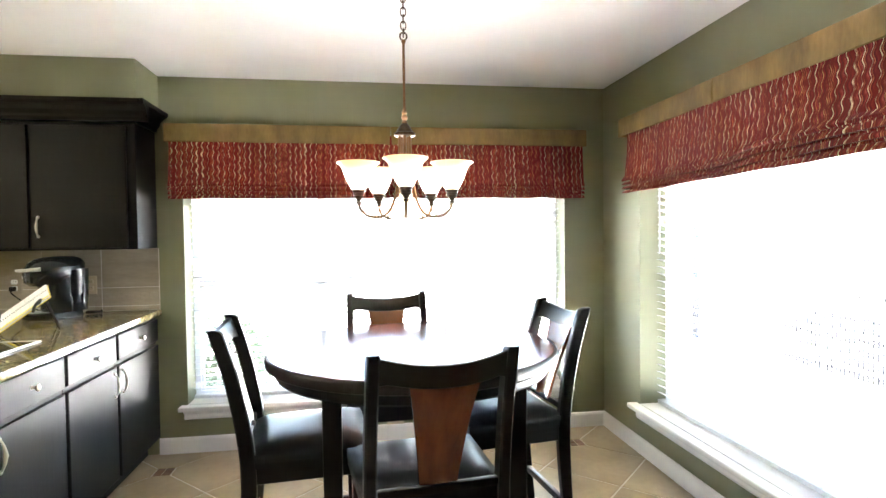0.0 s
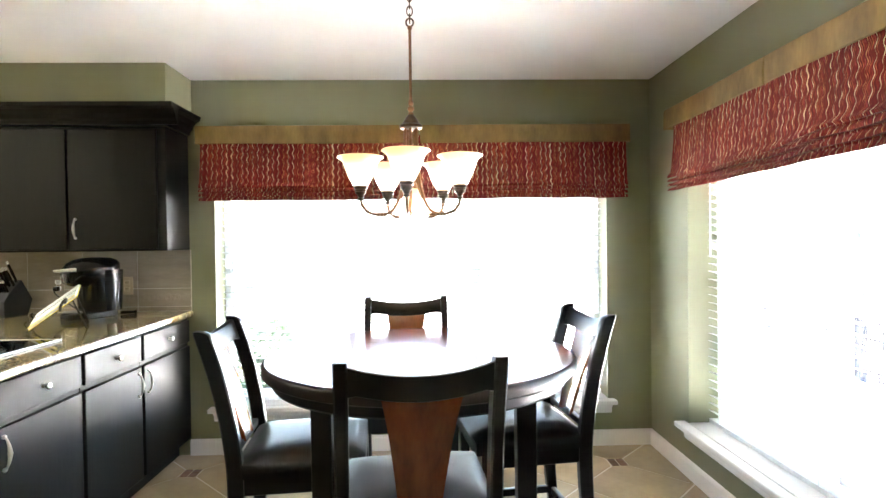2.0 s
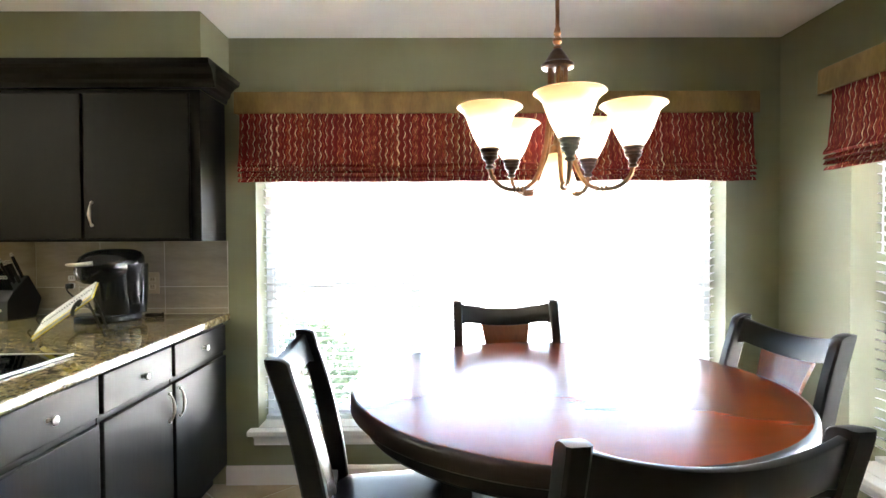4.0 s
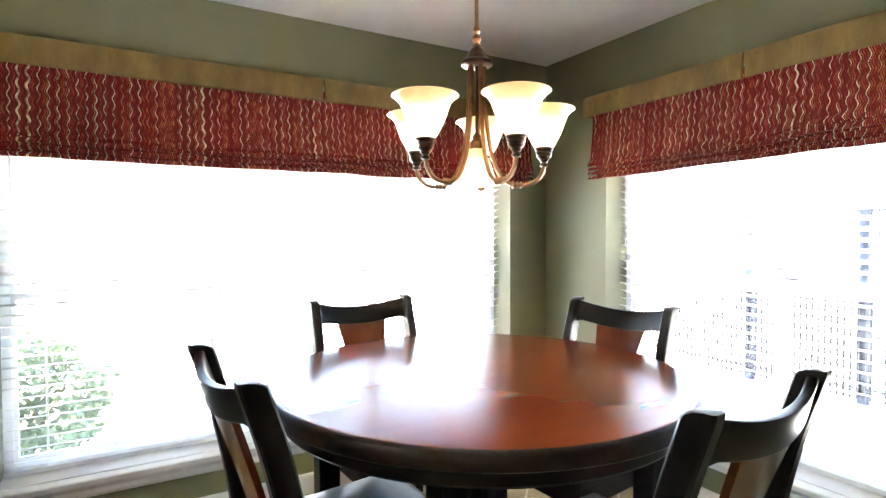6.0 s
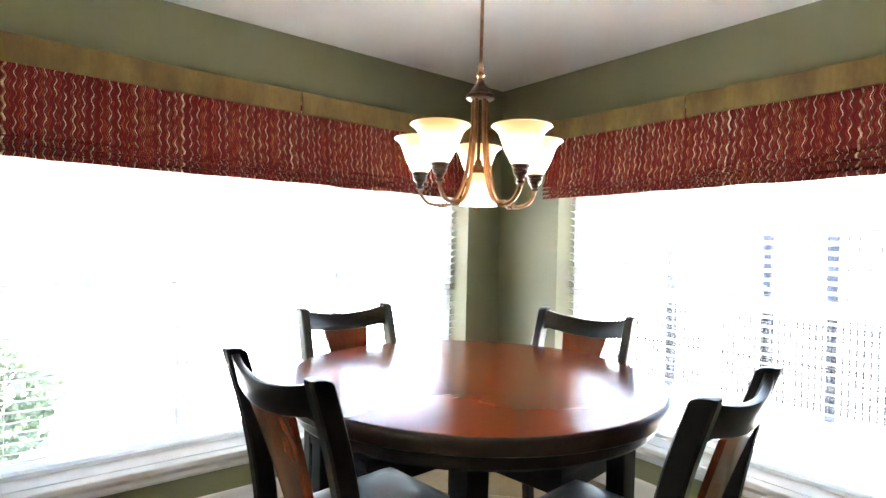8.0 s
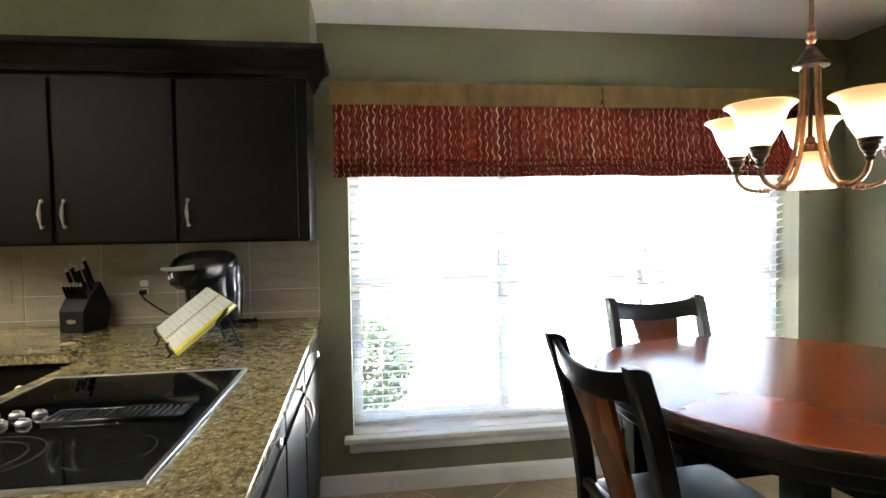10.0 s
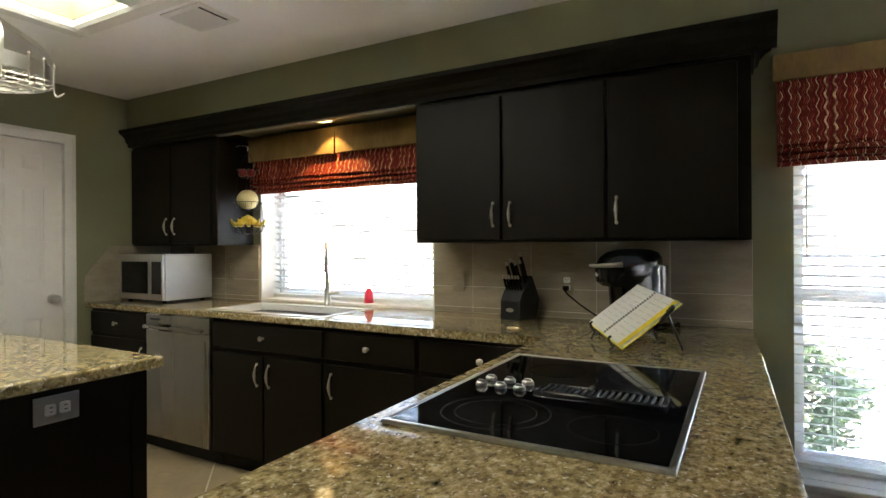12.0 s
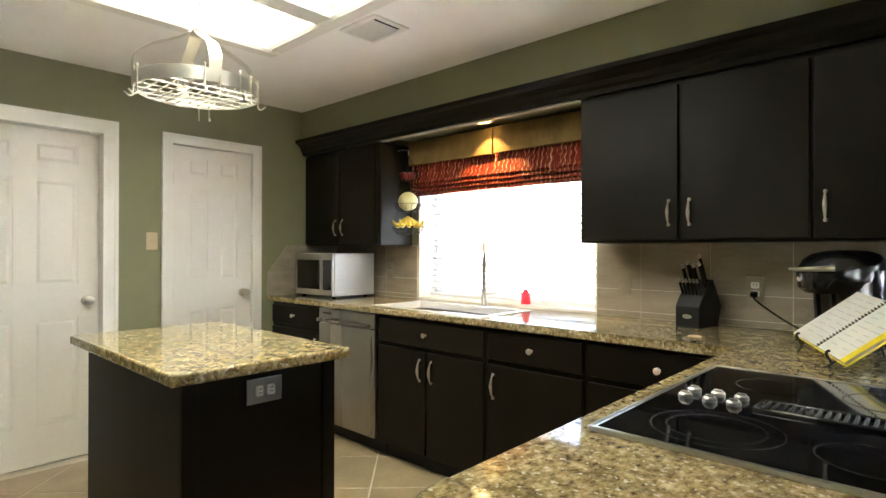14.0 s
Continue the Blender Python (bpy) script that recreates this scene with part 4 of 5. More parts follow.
part("lever", tube(bmesh.new(), [(fx + 0.015, fy, COUNTER + 0.075), (fx + 0.045, fy, COUNTER + 0.08), (fx + 0.10, fy - 0.005, COUNTER + 0.086)], [0.011, 0.009, 0.006], 8), CHROME, fc)
cu = lathe(bmesh.new(), ((0.031, 0.0), (0.031, 0.004), (0.0255, 0.07), (0.022, 0.074), (0.018, 0.088), (0.010, 0.096), (0.0005, 0.097)), (-5.2, 0.065, SSILL + 0.0005), 20)
single("dish_brush_cup", cu, RED, "small bright red plastic cup on the window ledge", "cup")
b = lathe(bmesh.new(), ((0.022, 0.0), (0.028, 0.002), (0.027, 0.006), (0.02, 0.008), (0.0005, 0.0082)), (-3.98, -0.50, COUNTER + 0.0005), 20)
single("spoon_rest", b, IVORY, "small cream ceramic disc on the worktop", "coaster")

# ---- cooktop ----
HX0, HX1, HY0, HY1 = -3.738, -3.163, -1.868, -1.068
ct = thing("cooktop", ((HX0 + HX1) / 2, (HY0 + HY1) / 2, COUNTER), "black glass electric cooktop with a steel rim", "cooktop")
part("glass_top", one_box(HX0 + 0.014, HX1 - 0.014, HY0 + 0.014, HY1 - 0.014, COUNTER + 0.0005, COUNTER + 0.0085, 0.001, 1), BLACKGLASS, ct)
for x0, x1, y0, y1 in ((HX0, HX1, HY0, HY0 + 0.0135), (HX0, HX1, HY1 - 0.0135, HY1), (HX0, HX0 + 0.0135, HY0 + 0.0138, HY1 - 0.0138), (HX1 - 0.0135, HX1, HY0 + 0.0138, HY1 - 0.0138)):
    part("rim", one_box(x0, x1, y0, y1, COUNTER + 0.0005, COUNTER + 0.0105, 0.003, 2), STEEL, ct, "bright steel rim")
GZ = COUNTER + 0.0088
for x, y, radii in ((-3.547, -1.704, (0.088, 0.118)), (-3.297, -1.704, (0.085,)), (-3.542, -1.251, (0.082,)), (-3.302, -1.251, (0.092,))):
    for r in radii:
        b = lathe(bmesh.new(), ((r, 0), (r + 0.003, 0), (r + 0.003, 0.0004), (r, 0.0004)), (x, y, GZ), 48, None, True)
        part("burner_ring", b, RING, ct, "grey printed burner ring")
gx0, gx1, gy0, gy1 = -3.525, -3.217, -1.520, -1.430
gr = part("vent_grille", boxes((gx0, gx1, gy0, gy0 + 0.009, GZ, GZ + 0.007), (gx0, gx1, gy1 - 0.009, gy1, GZ, GZ + 0.007), (gx0, gx0 + 0.012, gy0 + 0.009, gy1 - 0.009, GZ, GZ + 0.007), (gx1 - 0.012, gx1, gy0 + 0.009, gy1 - 0.009, GZ, GZ + 0.007), (gx0, gx1, gy0 + 0.009, gy1 - 0.009, GZ, GZ + 0.001)), BLACKPLASTIC, ct, "black downdraft vent grille")
for i in range(18):
    x = gx0 + 0.018 + i * (gx1 - gx0 - 0.036) / 17
    part("grille_bar", one_box(x - 0.003, x + 0.003, gy0 + 0.0092, gy1 - 0.0092, GZ + 0.0012, GZ + 0.0068, 0.001, 1), GREYPLASTIC, gr)
for x in (-3.670, -3.616, -3.565):
    for y in (-1.509, -1.446):
        b = lathe(bmesh.new(), ((0.0155, 0.0), (0.016, 0.002), (0.0155, 0.008), (0.013, 0.0105), (0.0005, 0.011)), (x, y, GZ), 18)
        kb = part("control_knob", b, CHROME, ct, "polished steel control knob")
        part("grip", one_box(x - 0.010, x + 0.010, y - 0.005, y + 0.005, GZ + 0.009, GZ + 0.016, 0.003, 2), CHROME, kb)

# ---- island ----
IX0, IX1, IY0, IY1 = -5.875, -4.815, -2.255, -1.628
il = thing("kitchen_island", ((IX0 + IX1) / 2, (IY0 + IY1) / 2, 0), "dark espresso island cabinet with panelled sides", "island")
part("body", one_box(IX0 + 0.06, IX1 - 0.06, IY0 + 0.05, IY1 - 0.03, 0.0, COUNTER - 0.036, 0.003), ESPRESSO, il)
for y0, y1 in ((IY0 + 0.05, IY0 + 0.10), (IY1 - 0.08, IY1 - 0.03)):
    part("corner_stile", one_box(IX1 - 0.0598, IX1 - 0.052, y0, y1, 0.0, COUNTER - 0.036, 0.001, 1), ESPRESSO, il)
single("island_worktop", slab_with_edge([(IX0, IY0), (IX1, IY0), (IX1, IY1), (IX0, IY1)], COUNTER - 0.035, COUNTER + 0.004), GRANITE, "polished tan granite slab on the island", "worktop")
plate("island_outlet", (IX1 - 0.0598, -1.936, 0.84), (1, 0, 0), "white double outlet with a steel cover on the island", STEEL, 0.082, 0.125, inner=WHITEPLASTIC, turned=True)

# ---- microwave ----
mx0, mx1, my0, my1 = -7.05, -6.555, -0.46, -0.06
mw = thing("microwave", ((mx0 + mx1) / 2, (my0 + my1) / 2, COUNTER), "stainless steel microwave oven on the worktop", "microwave")
part("case", one_box(mx0, mx1, my0 + 0.02, my1, COUNTER + 0.012, COUNTER + 0.335, 0.006), SILVER, mw)
dr = part("door", one_box(mx0 + 0.002, mx1 - 0.13, my0 - 0.002, my0 + 0.0195, COUNTER + 0.016, COUNTER + 0.331, 0.005), STEEL, mw)
part("window", one_box(mx0 + 0.03, mx1 - 0.16, my0 - 0.0035, my0 - 0.0015, COUNTER + 0.06, COUNTER + 0.285, 0.001, 1), BLACKGLASS, dr, "dark glass window")
pn = part("control_panel", one_box(mx1 - 0.128, mx1 - 0.002, my0 - 0.002, my0 + 0.0195, COUNTER + 0.016, COUNTER + 0.331, 0.005), STEEL, mw)
part("keypad", one_box(mx1 - 0.118, mx1 - 0.012, my0 - 0.0035, my0 - 0.0015, COUNTER + 0.06, COUNTER + 0.285, 0.001, 1), BLACKGLASS, pn)
for x in (mx0 + 0.05, mx1 - 0.05):
    for y in (my0 + 0.05, my1 - 0.05):
        part("foot", lathe(bmesh.new(), ((0.015, 0.0005), (0.015, 0.0125)), (x, y, COUNTER), 10), BLACKPLASTIC, mw)

# ---- knife block ----
kx, ky = -4.087, -0.15
kn = thing("knife_block", (kx, ky, COUNTER), "black knife block full of steel-handled knives", "knife block")
TK = Matrix.Translation((kx, ky, COUNTER)) @ Matrix.Rotation(radians(-14), 4, "Z")
b = bmesh.new()
prism(b, [(-0.06, -0.075, 0.0005), (-0.06, 0.08, 0.0005), (-0.06, 0.11, 0.10), (-0.06, 0.04, 0.225), (-0.06, -0.045, 0.145), (-0.06, -0.075, 0.10)], (0.12, 0, 0))
bmesh.ops.bevel(b, geom=list(b.edges), offset=0.005, segments=2, profile=0.5, affect="EDGES")
bmesh.ops.transform(b, matrix=TK, verts=b.verts)
body = part("block", b, plain("black_wood_block", (0.004, 0.004, 0.0044), 0.55, var=0.2, stretch=(1, 1, 0.2)), kn)
b = lathe(bmesh.new(), ((0.024, 0), (0.024, 0.0012), (0.0005, 0.0014)), (0, 0, 0), 24)
bmesh.ops.scale(b, verts=b.verts, vec=(1, 0.42, 1))
bmesh.ops.rotate(b, verts=b.verts, cent=(0, 0, 0), matrix=Matrix.Rotation(radians(90), 3, "X"))
bmesh.ops.translate(b, verts=b.verts, vec=(0, -0.0755, 0.052))
bmesh.ops.transform(b, matrix=TK, verts=b.verts)
part("badge", b, CHROME, body, "plain oval silver badge")
lean = Vector((0, -0.42, 0.9)).normalized()
rows = [(x, -0.035 + 0.0, 0.150, 0.075, 0.008) for x in (-0.045, -0.027, -0.009, 0.009, 0.027, 0.045)] + [(-0.042, 0.0, 0.188, 0.10, 0.011), (-0.014, 0.004, 0.19, 0.115, 0.012), (0.014, 0.0, 0.188, 0.105, 0.011), (0.042, 0.004, 0.19, 0.11, 0.010)] + [(-0.03, 0.03, 0.215, 0.085, 0.010), (0.03, 0.03, 0.215, 0.12, 0.010)]
for i, (x, y, z, ln, r) in enumerate(rows):
    ln *= 1.2
    p = Vector((x, y, z)) - lean * 0.01
    b = tube(bmesh.new(), [p, p + lean * ln * 0.5, p + lean * ln], [r * 0.75, r, r * 0.85], 8, 0.62)
    bmesh.ops.transform(b, matrix=TK, verts=b.verts)
    h = part("knife_handle", b, BLACKPLASTIC, kn)
    q = p + lean * ln
    b = tube(bmesh.new(), [q - lean * 0.012, q + lean * 0.004], [r * 0.95, r * 0.8], 8, 0.62)
    bmesh.ops.transform(b, matrix=TK, verts=b.verts)
    part("steel_cap", b, CHROME, h)

# ---- coffee maker ----
cmx, cmy = -3.515, -0.245
cm = thing("coffee_maker", (cmx, cmy, COUNTER), "glossy black single-serve coffee maker with a silver lever", "coffee maker")
TC = Matrix.Translation((cmx, cmy, COUNTER)) @ Matrix.Rotation(radians(-42), 4, "Z") @ Matrix.Diagonal((0.98, 0.98, 1.0, 1))


def cm_part(nm, b, mat, parent=cm, lab=""):
    bmesh.ops.transform(b, matrix=TC, verts=b.verts)
    return part(nm, b, mat, parent, lab)


def oval_loft(rows, seg=28):
    """Rings (centre y, half width, half depth, z)."""
    b = bmesh.new()
    rings = []
    for cy, w, d, z in rows:
        rings.append([b.verts.new((w * math.copysign(abs(math.cos(a)) ** 0.8, math.cos(a)), cy + d * math.copysign(abs(math.sin(a)) ** 0.8, math.sin(a)), z)) for a in [2 * math.pi * i / seg for i in range(seg)]])
    for r, s in zip(rings, rings[1:]):
        for i in range(seg):
            b.faces.new((r[i], r[(i + 1) % seg], s[(i + 1) % seg], s[i]))
    b.faces.new(rings[0])
    b.faces.new(rings[-1])
    return b


cm_part("base", oval_loft([(-0.02, 0.095, 0.145, 0.0005), (-0.02, 0.100, 0.150, 0.006), (-0.02, 0.100, 0.150, 0.032), (-0.02, 0.094, 0.144, 0.038)]), BLACKPLASTIC)
cm_part("drip_tray", oval_loft([(-0.10, 0.07, 0.055, 0.0385), (-0.10, 0.072, 0.057, 0.044)]), GREYPLASTIC)
cm_part("column", oval_loft([(0.03, 0.098, 0.105, 0.038), (0.03, 0.104, 0.110, 0.10), (0.025, 0.106, 0.115, 0.24)]), BLACKPLASTIC)
cm_part("water_tank", oval_loft([(0.075, 0.104, 0.075, 0.040), (0.075, 0.113, 0.082, 0.15), (0.075, 0.116, 0.084, 0.285)]), TANK, cm, "dark smoked water tank")
hd = cm_part("brew_head", oval_loft([(-0.02, 0.088, 0.11, 0.195), (-0.02, 0.102, 0.138, 0.215), (-0.012, 0.110, 0.152, 0.262), (-0.005, 0.110, 0.152, 0.295), (0.004, 0.103, 0.142, 0.325), (0.012, 0.086, 0.118, 0.346), (0.018, 0.056, 0.08, 0.358), (0.02, 0.02, 0.03, 0.362)]), BLACKPLASTIC)
b = tube(bmesh.new(), curve_points([(-0.098, -0.115, 0.288), (-0.06, -0.172, 0.287), (0.0, -0.190, 0.287), (0.06, -0.168, 0.290), (0.096, -0.115, 0.294)], 5), [0.006 + 0.0005 * k for k in range(21)], 8, 0.7)
cm_part("lever", b, CHROME, hd, "curved silver lever handle")
b = lathe(bmesh.new(), ((0.01, 0), (0.012, 0.004), (0.0005, 0.006)), (-0.03, -0.155, 0.25), 12, (0, -1, 0.1))
cm_part("power_button", b, CHROME, hd)
plate("wall_outlet", (-3.87, -0.0085, 1.124), (0, -1, 0), "taupe outlet with a black plug on the backsplash", SPLASH, inner=WHITEPLASTIC)
plate("wall_outlet", (-4.504, -0.0085, 1.124), (0, -1, 0), "taupe blank plate on the backsplash", SPLASH, kind="switch")
plate("wall_outlet", (-3.435, -0.0085, 1.115), (0, -1, 0), "ivory outlet on the backsplash behind the coffee maker", IVORY)
plate("wall_outlet", (-6.42, -0.0085, 1.15), (0, -1, 0), "taupe outlet on the backsplash beside the microwave", SPLASH)
cd = thing("power_cord", (-3.7, -0.08, COUNTER), "black power cord plugged in the backsplash outlet", "cord")
part("plug", one_box(-3.884, -3.856, -0.052, -0.0185, 1.089, 1.117, 0.005), BLACKPLASTIC, cd)
part("cable", tube(bmesh.new(), curve_points([(-3.87, -0.050, 1.101), (-3.855, -0.075, 1.08), (-3.80, -0.09, 1.04), (-3.73, -0.10, 0.995), (-3.66, -0.11, 0.960), (-3.60, -0.12, 0.9495), (-3.56, -0.13, 0.9493)], 5), 0.0042, 8), BLACKPLASTIC, cd)

coil = [(-3.365 + 0.045 * math.cos(t * 0.7), -0.135 + 0.030 * math.sin(t * 0.7), COUNTER + 0.005 + 0.0009 * t) for t in range(20)]
part("coil", tube(bmesh.new(), curve_points(coil, 3), 0.0042, 8), BLACKPLASTIC, cd, "spare cord lying in a coil")

# ---- cookbook on its wire stand ----
L, T, R, Bq = Vector((-3.618, -0.576, 1.012)), Vector((-3.443, -0.493, 1.162)), Vector((-3.256, -0.827, 1.129)), Vector((-3.431, -0.910, 0.979))
mid = (L + T + R + Bq) / 4
wv = ((R - T) + (Bq - L)).normalized()
uv_ = ((T - L) + (R - Bq)).normalized()
uv_ = (uv_ - wv * uv_.dot(wv)).normalized()
nv = wv.cross(uv_)
nv = nv if nv.z > 0 else -nv
BOOK = Matrix((wv, uv_, nv)).transposed().to_4x4()
BOOK.translation = mid
bk = thing("cookbook", tuple(mid), "open spiral-bound cookbook with a yellow cover on a stand", "book")


def bk_part(nm, b, mat, parent=bk, lab=""):
    bmesh.ops.transform(b, matrix=BOOK, verts=b.verts)
    return part(nm, b, mat, parent, lab)


HW, HH = 0.192, 0.123
bk_part("cover", one_box(-HW - 0.004, HW + 0.004, -HH - 0.004, HH + 0.004, -0.012, -0.009, 0.001, 1), YELLOW, bk, "yellow card cover")
for s in (-1, 1):
    a, c = sorted((s * 0.006, s * HW))
    pg = bk_part("page_block", one_box(a, c, -HH, HH, -0.0088, 0.0, 0.001, 1), PAPER)
    for i in range(9):
        y = 0.095 - i * 0.0225
        ln = (0.052, 0.066, 0.04)[i % 3]
        for x0 in (0.03, 0.105):
            u0, u1 = sorted((s * x0 if s > 0 else -(x0 + ln), s * x0 + ln if s > 0 else -x0))
            bk_part("text_line", boxes((u0, u1, y - 0.0016, y + 0.0016, 0.0002, 0.0005)), GREYINK, pg)
part("yellow_edge", [bmesh.ops.transform(q, matrix=BOOK, verts=q.verts) and None or q for q in [one_box(HW - 0.03, HW + 0.0005, -HH, HH, 0.0002, 0.0012, 0, 1)]][0], YELLOW, bk, "bright yellow page border")
for i in range(22):
    y = -HH + 0.008 + i * (2 * HH - 0.016) / 21
    bk_part("spiral_ring", lathe(bmesh.new(), ((0.0075, -0.0011), (0.0075, 0.0011)), (0, y, -0.001), 8, (0, 1, 0)), IRON)
st = thing("book_stand", (mid.x, mid.y, COUNTER), "black bent-wire cookbook stand on the worktop", "book stand")
low = -uv_ * (HH + 0.012)
for s in (-0.115, 0.115):
    p0 = mid + wv * s - nv * 0.018
    foot_f = p0 + low
    foot = Vector((foot_f.x, foot_f.y, COUNTER + 0.005))
    b = tube(bmesh.new(), curve_points([p0 + uv_ * 0.10, p0, foot_f + uv_ * 0.01, foot_f + nv * 0.012, foot_f + nv * 0.035 + uv_ * 0.004, foot_f + nv * 0.036 + uv_ * 0.016], 4), 0.0045, 8)
    part("support_wire", b, IRON, st)
    back = p0 + uv_ * 0.09
    h = Vector((uv_.x, uv_.y, 0)).normalized()
    part("rear_leg", tube(bmesh.new(), [back, Vector((back.x, back.y, COUNTER + 0.006)) + h * 0.06], 0.0045, 8), IRON, st)
    part("front_foot", tube(bmesh.new(), [foot_f, foot - h * 0.015 + Vector((0, 0, 0.0005))], 0.0045, 8), IRON, st)
part("cross_wire", tube(bmesh.new(), [mid - wv * 0.125 - nv * 0.0225, mid + wv * 0.125 - nv * 0.0225], 0.0045, 8), IRON, st)
part("page_clip", tube(bmesh.new(), curve_points([mid + wv * 0.19 + uv_ * 0.03 - nv * 0.018, mid + wv * 0.215 + uv_ * 0.05, mid + wv * 0.235 + uv_ * 0.075 + nv * 0.012, mid + wv * 0.22 + uv_ * 0.09 + nv * 0.012, mid + wv * 0.20 + uv_ * 0.07], 4), 0.007, 8), IRON, st)

# ---- hanging fruit baskets on the cabinet side ----
bx, by = -6.065, -0.155
hb = thing("fruit_basket", (bx, by, 1.75), "three-tier wire fruit basket hung on the cabinet side", "basket")
part("hook", tube(bmesh.new(), curve_points([(-6.179, by, 2.03), (-6.14, by, 2.035), (bx, by, 2.02), (bx, by, 1.99)], 4), 0.004, 6), CHROME, hb)
for z, r in ((1.86, 0.07), (1.635, 0.095), (1.475, 0.115)):
    b = lathe(bmesh.new(), ((r - 0.002, -0.002), (r + 0.002, -0.002), (r + 0.002, 0.002), (r - 0.002, 0.002)), (bx, by, z), 28, None, True)
    lathe(b, ((r * 0.6 - 0.002, -0.002), (r * 0.6 + 0.002, -0.002), (r * 0.6 + 0.002, 0.002), (r * 0.6 - 0.002, 0.002)), (bx, by, z - 0.055), 24, None, True)
    for k in range(14):
        a = 2 * math.pi * k / 14
        c, s = math.cos(a), math.sin(a)
        tube(b, [(bx + r * c, by + r * s, z), (bx + r * 0.85 * c, by + r * 0.85 * s, z - 0.035), (bx + r * 0.6 * c, by + r * 0.6 * s, z - 0.055), (bx, by, z - 0.058)], 0.0016, 5)
    part("bowl", b, IRON, hb)
for k in range(3):
    a = 2 * math.pi * k / 3 + 0.4
    c, s = math.cos(a), math.sin(a)
    b = tube(bmesh.new(), [(bx, by, 1.99), (bx + 0.07 * c, by + 0.07 * s, 1.86), (bx + 0.095 * c, by + 0.095 * s, 1.635), (bx + 0.115 * c, by + 0.115 * s, 1.475)], 0.0015, 5)
    part("hanging_wire", b, IRON, hb)
b = bmesh.new()
bmesh.ops.create_uvsphere(b, u_segments=24, v_segments=16, radius=0.071)
for v in b.verts:
    v.co *= 1 + 0.012 * noise.noise(v.co * 18)
    v.co.z *= 0.95
bmesh.ops.translate(b, verts=b.verts, vec=(bx, by, 1.655))
single("melon", b, MELON, "round pale yellow melon in the wire basket", "melon")
bn = thing("bananas", (bx, by, 1.45), "bunch of ripe yellow bananas in the wire basket", "bananas")
for k in range(6):
    a = -1.9 + k * 0.62
    d = Vector((math.cos(a), math.sin(a), 0))
    c = Vector((bx, by, 1.505))
    b = tube(bmesh.new(), curve_points([c + Vector((0, 0, 0.04)), c + d * 0.035 + Vector((0, 0, 0.01)), c + d * 0.075 + Vector((0, 0, -0.025)), c + d * 0.10 + Vector((0, 0, -0.015)), c + d * 0.118 + Vector((0, 0, 0.012))], 4), [0.006, 0.009, 0.012, 0.014, 0.0155, 0.016, 0.0165, 0.0165, 0.0165, 0.016, 0.0155, 0.015, 0.013, 0.011, 0.009, 0.006, 0.005], 8)
    part("banana", b, BANANA, bn)
for k in range(3):
    b = bmesh.new()
    bmesh.ops.create_uvsphere(b, u_segments=14, v_segments=10, radius=0.03)
    bmesh.ops.translate(b, verts=b.verts, vec=(bx + 0.034 * math.cos(k * 2.1), by + 0.034 * math.sin(k * 2.1), 1.838))
    single("apple", b, plain("dark_red_apple_skin", (0.22, 0.02, 0.02), 0.3, var=0.3, scale=20, bump=0.0) if k == 0 else bpy.data.materials["dark_red_apple_skin"], "small dark red apple in the top basket", "apple", group="apples")

# ---- recessed lamp over the sink ----
UNDER = 2.118
rl = thing("recessed_lamp", (-5.365, -0.19, UNDER), "lit round recessed lamp in the soffit", "recessed lamp")
part("trim_ring", lathe(bmesh.new(), ((0.062, -0.006), (0.078, -0.006), (0.080, -0.0005), (0.062, -0.0005)), (-5.365, -0.19, UNDER), 32, None, True), TRIM, rl)
part("lamp_face", lathe(bmesh.new(), ((0.061, -0.003), (0.061, -0.0006)), (-5.365, -0.19, UNDER), 32), SPOTGLOW, rl, "glowing amber lamp face")
spot = new("recessed_spot", bpy.data.lights.new("recessed_spot", "SPOT"))
spot.data.energy, spot.data.color, spot.data.spot_size, spot.data.spot_blend, spot.data.shadow_soft_size = SPOT, (1.0, 0.62, 0.22), radians(96), 0.3, 0.02
spot.matrix_basis = look((-5.365, -0.19, UNDER - 0.012), (-5.365, -0.08, 1.2))

for x, y in ((-6.03, -0.30), (-4.775, -0.30)):
    b = tube(bmesh.new(), curve_points([(x, y, UNDER - 0.0005), (x, y, UNDER - 0.014), (x + 0.008, y, UNDER - 0.024), (x + 0.018, y, UNDER - 0.018), (x + 0.018, y, UNDER - 0.010)], 4), 0.0028, 8)
    lathe(b, ((0.009, -0.005), (0.010, -0.0006)), (x, y, UNDER), 12)
    single("ceiling_hook", b, WHITEPLASTIC, "small white plastic hook under the soffit", "hook", group="hooks under the soffit")

# ---- pot rack over the island ----
rx, ry, rz, rr = -5.46, -1.91, 1.935, 0.230
pr = thing("pot_rack", (rx, ry, rz), "round satin nickel hanging pot rack with hooks", "pot rack")
part("band", lathe(bmesh.new(), ((rr - 0.002, 0), (rr + 0.002, 0), (rr + 0.002, 0.052), (rr - 0.002, 0.052)), (rx, ry, rz), 56, None, True), STEEL, pr)
for k in range(-5, 6):
    o = k * 0.042
    h = math.sqrt(max(rr * rr - o * o, 0)) - 0.002
    part("grid_bar", tube(bmesh.new(), [(rx - h, ry + o, rz + 0.010), (rx + h, ry + o, rz + 0.010)], 0.0032, 6), CHROME, pr)
for k in range(-3, 4):
    o = k * 0.07
    h = math.sqrt(max(rr * rr - o * o, 0)) - 0.002
    part("grid_bar", tube(bmesh.new(), [(rx + o, ry - h, rz + 0.004), (rx + o, ry + h, rz + 0.004)], 0.0032, 6), CHROME, pr)
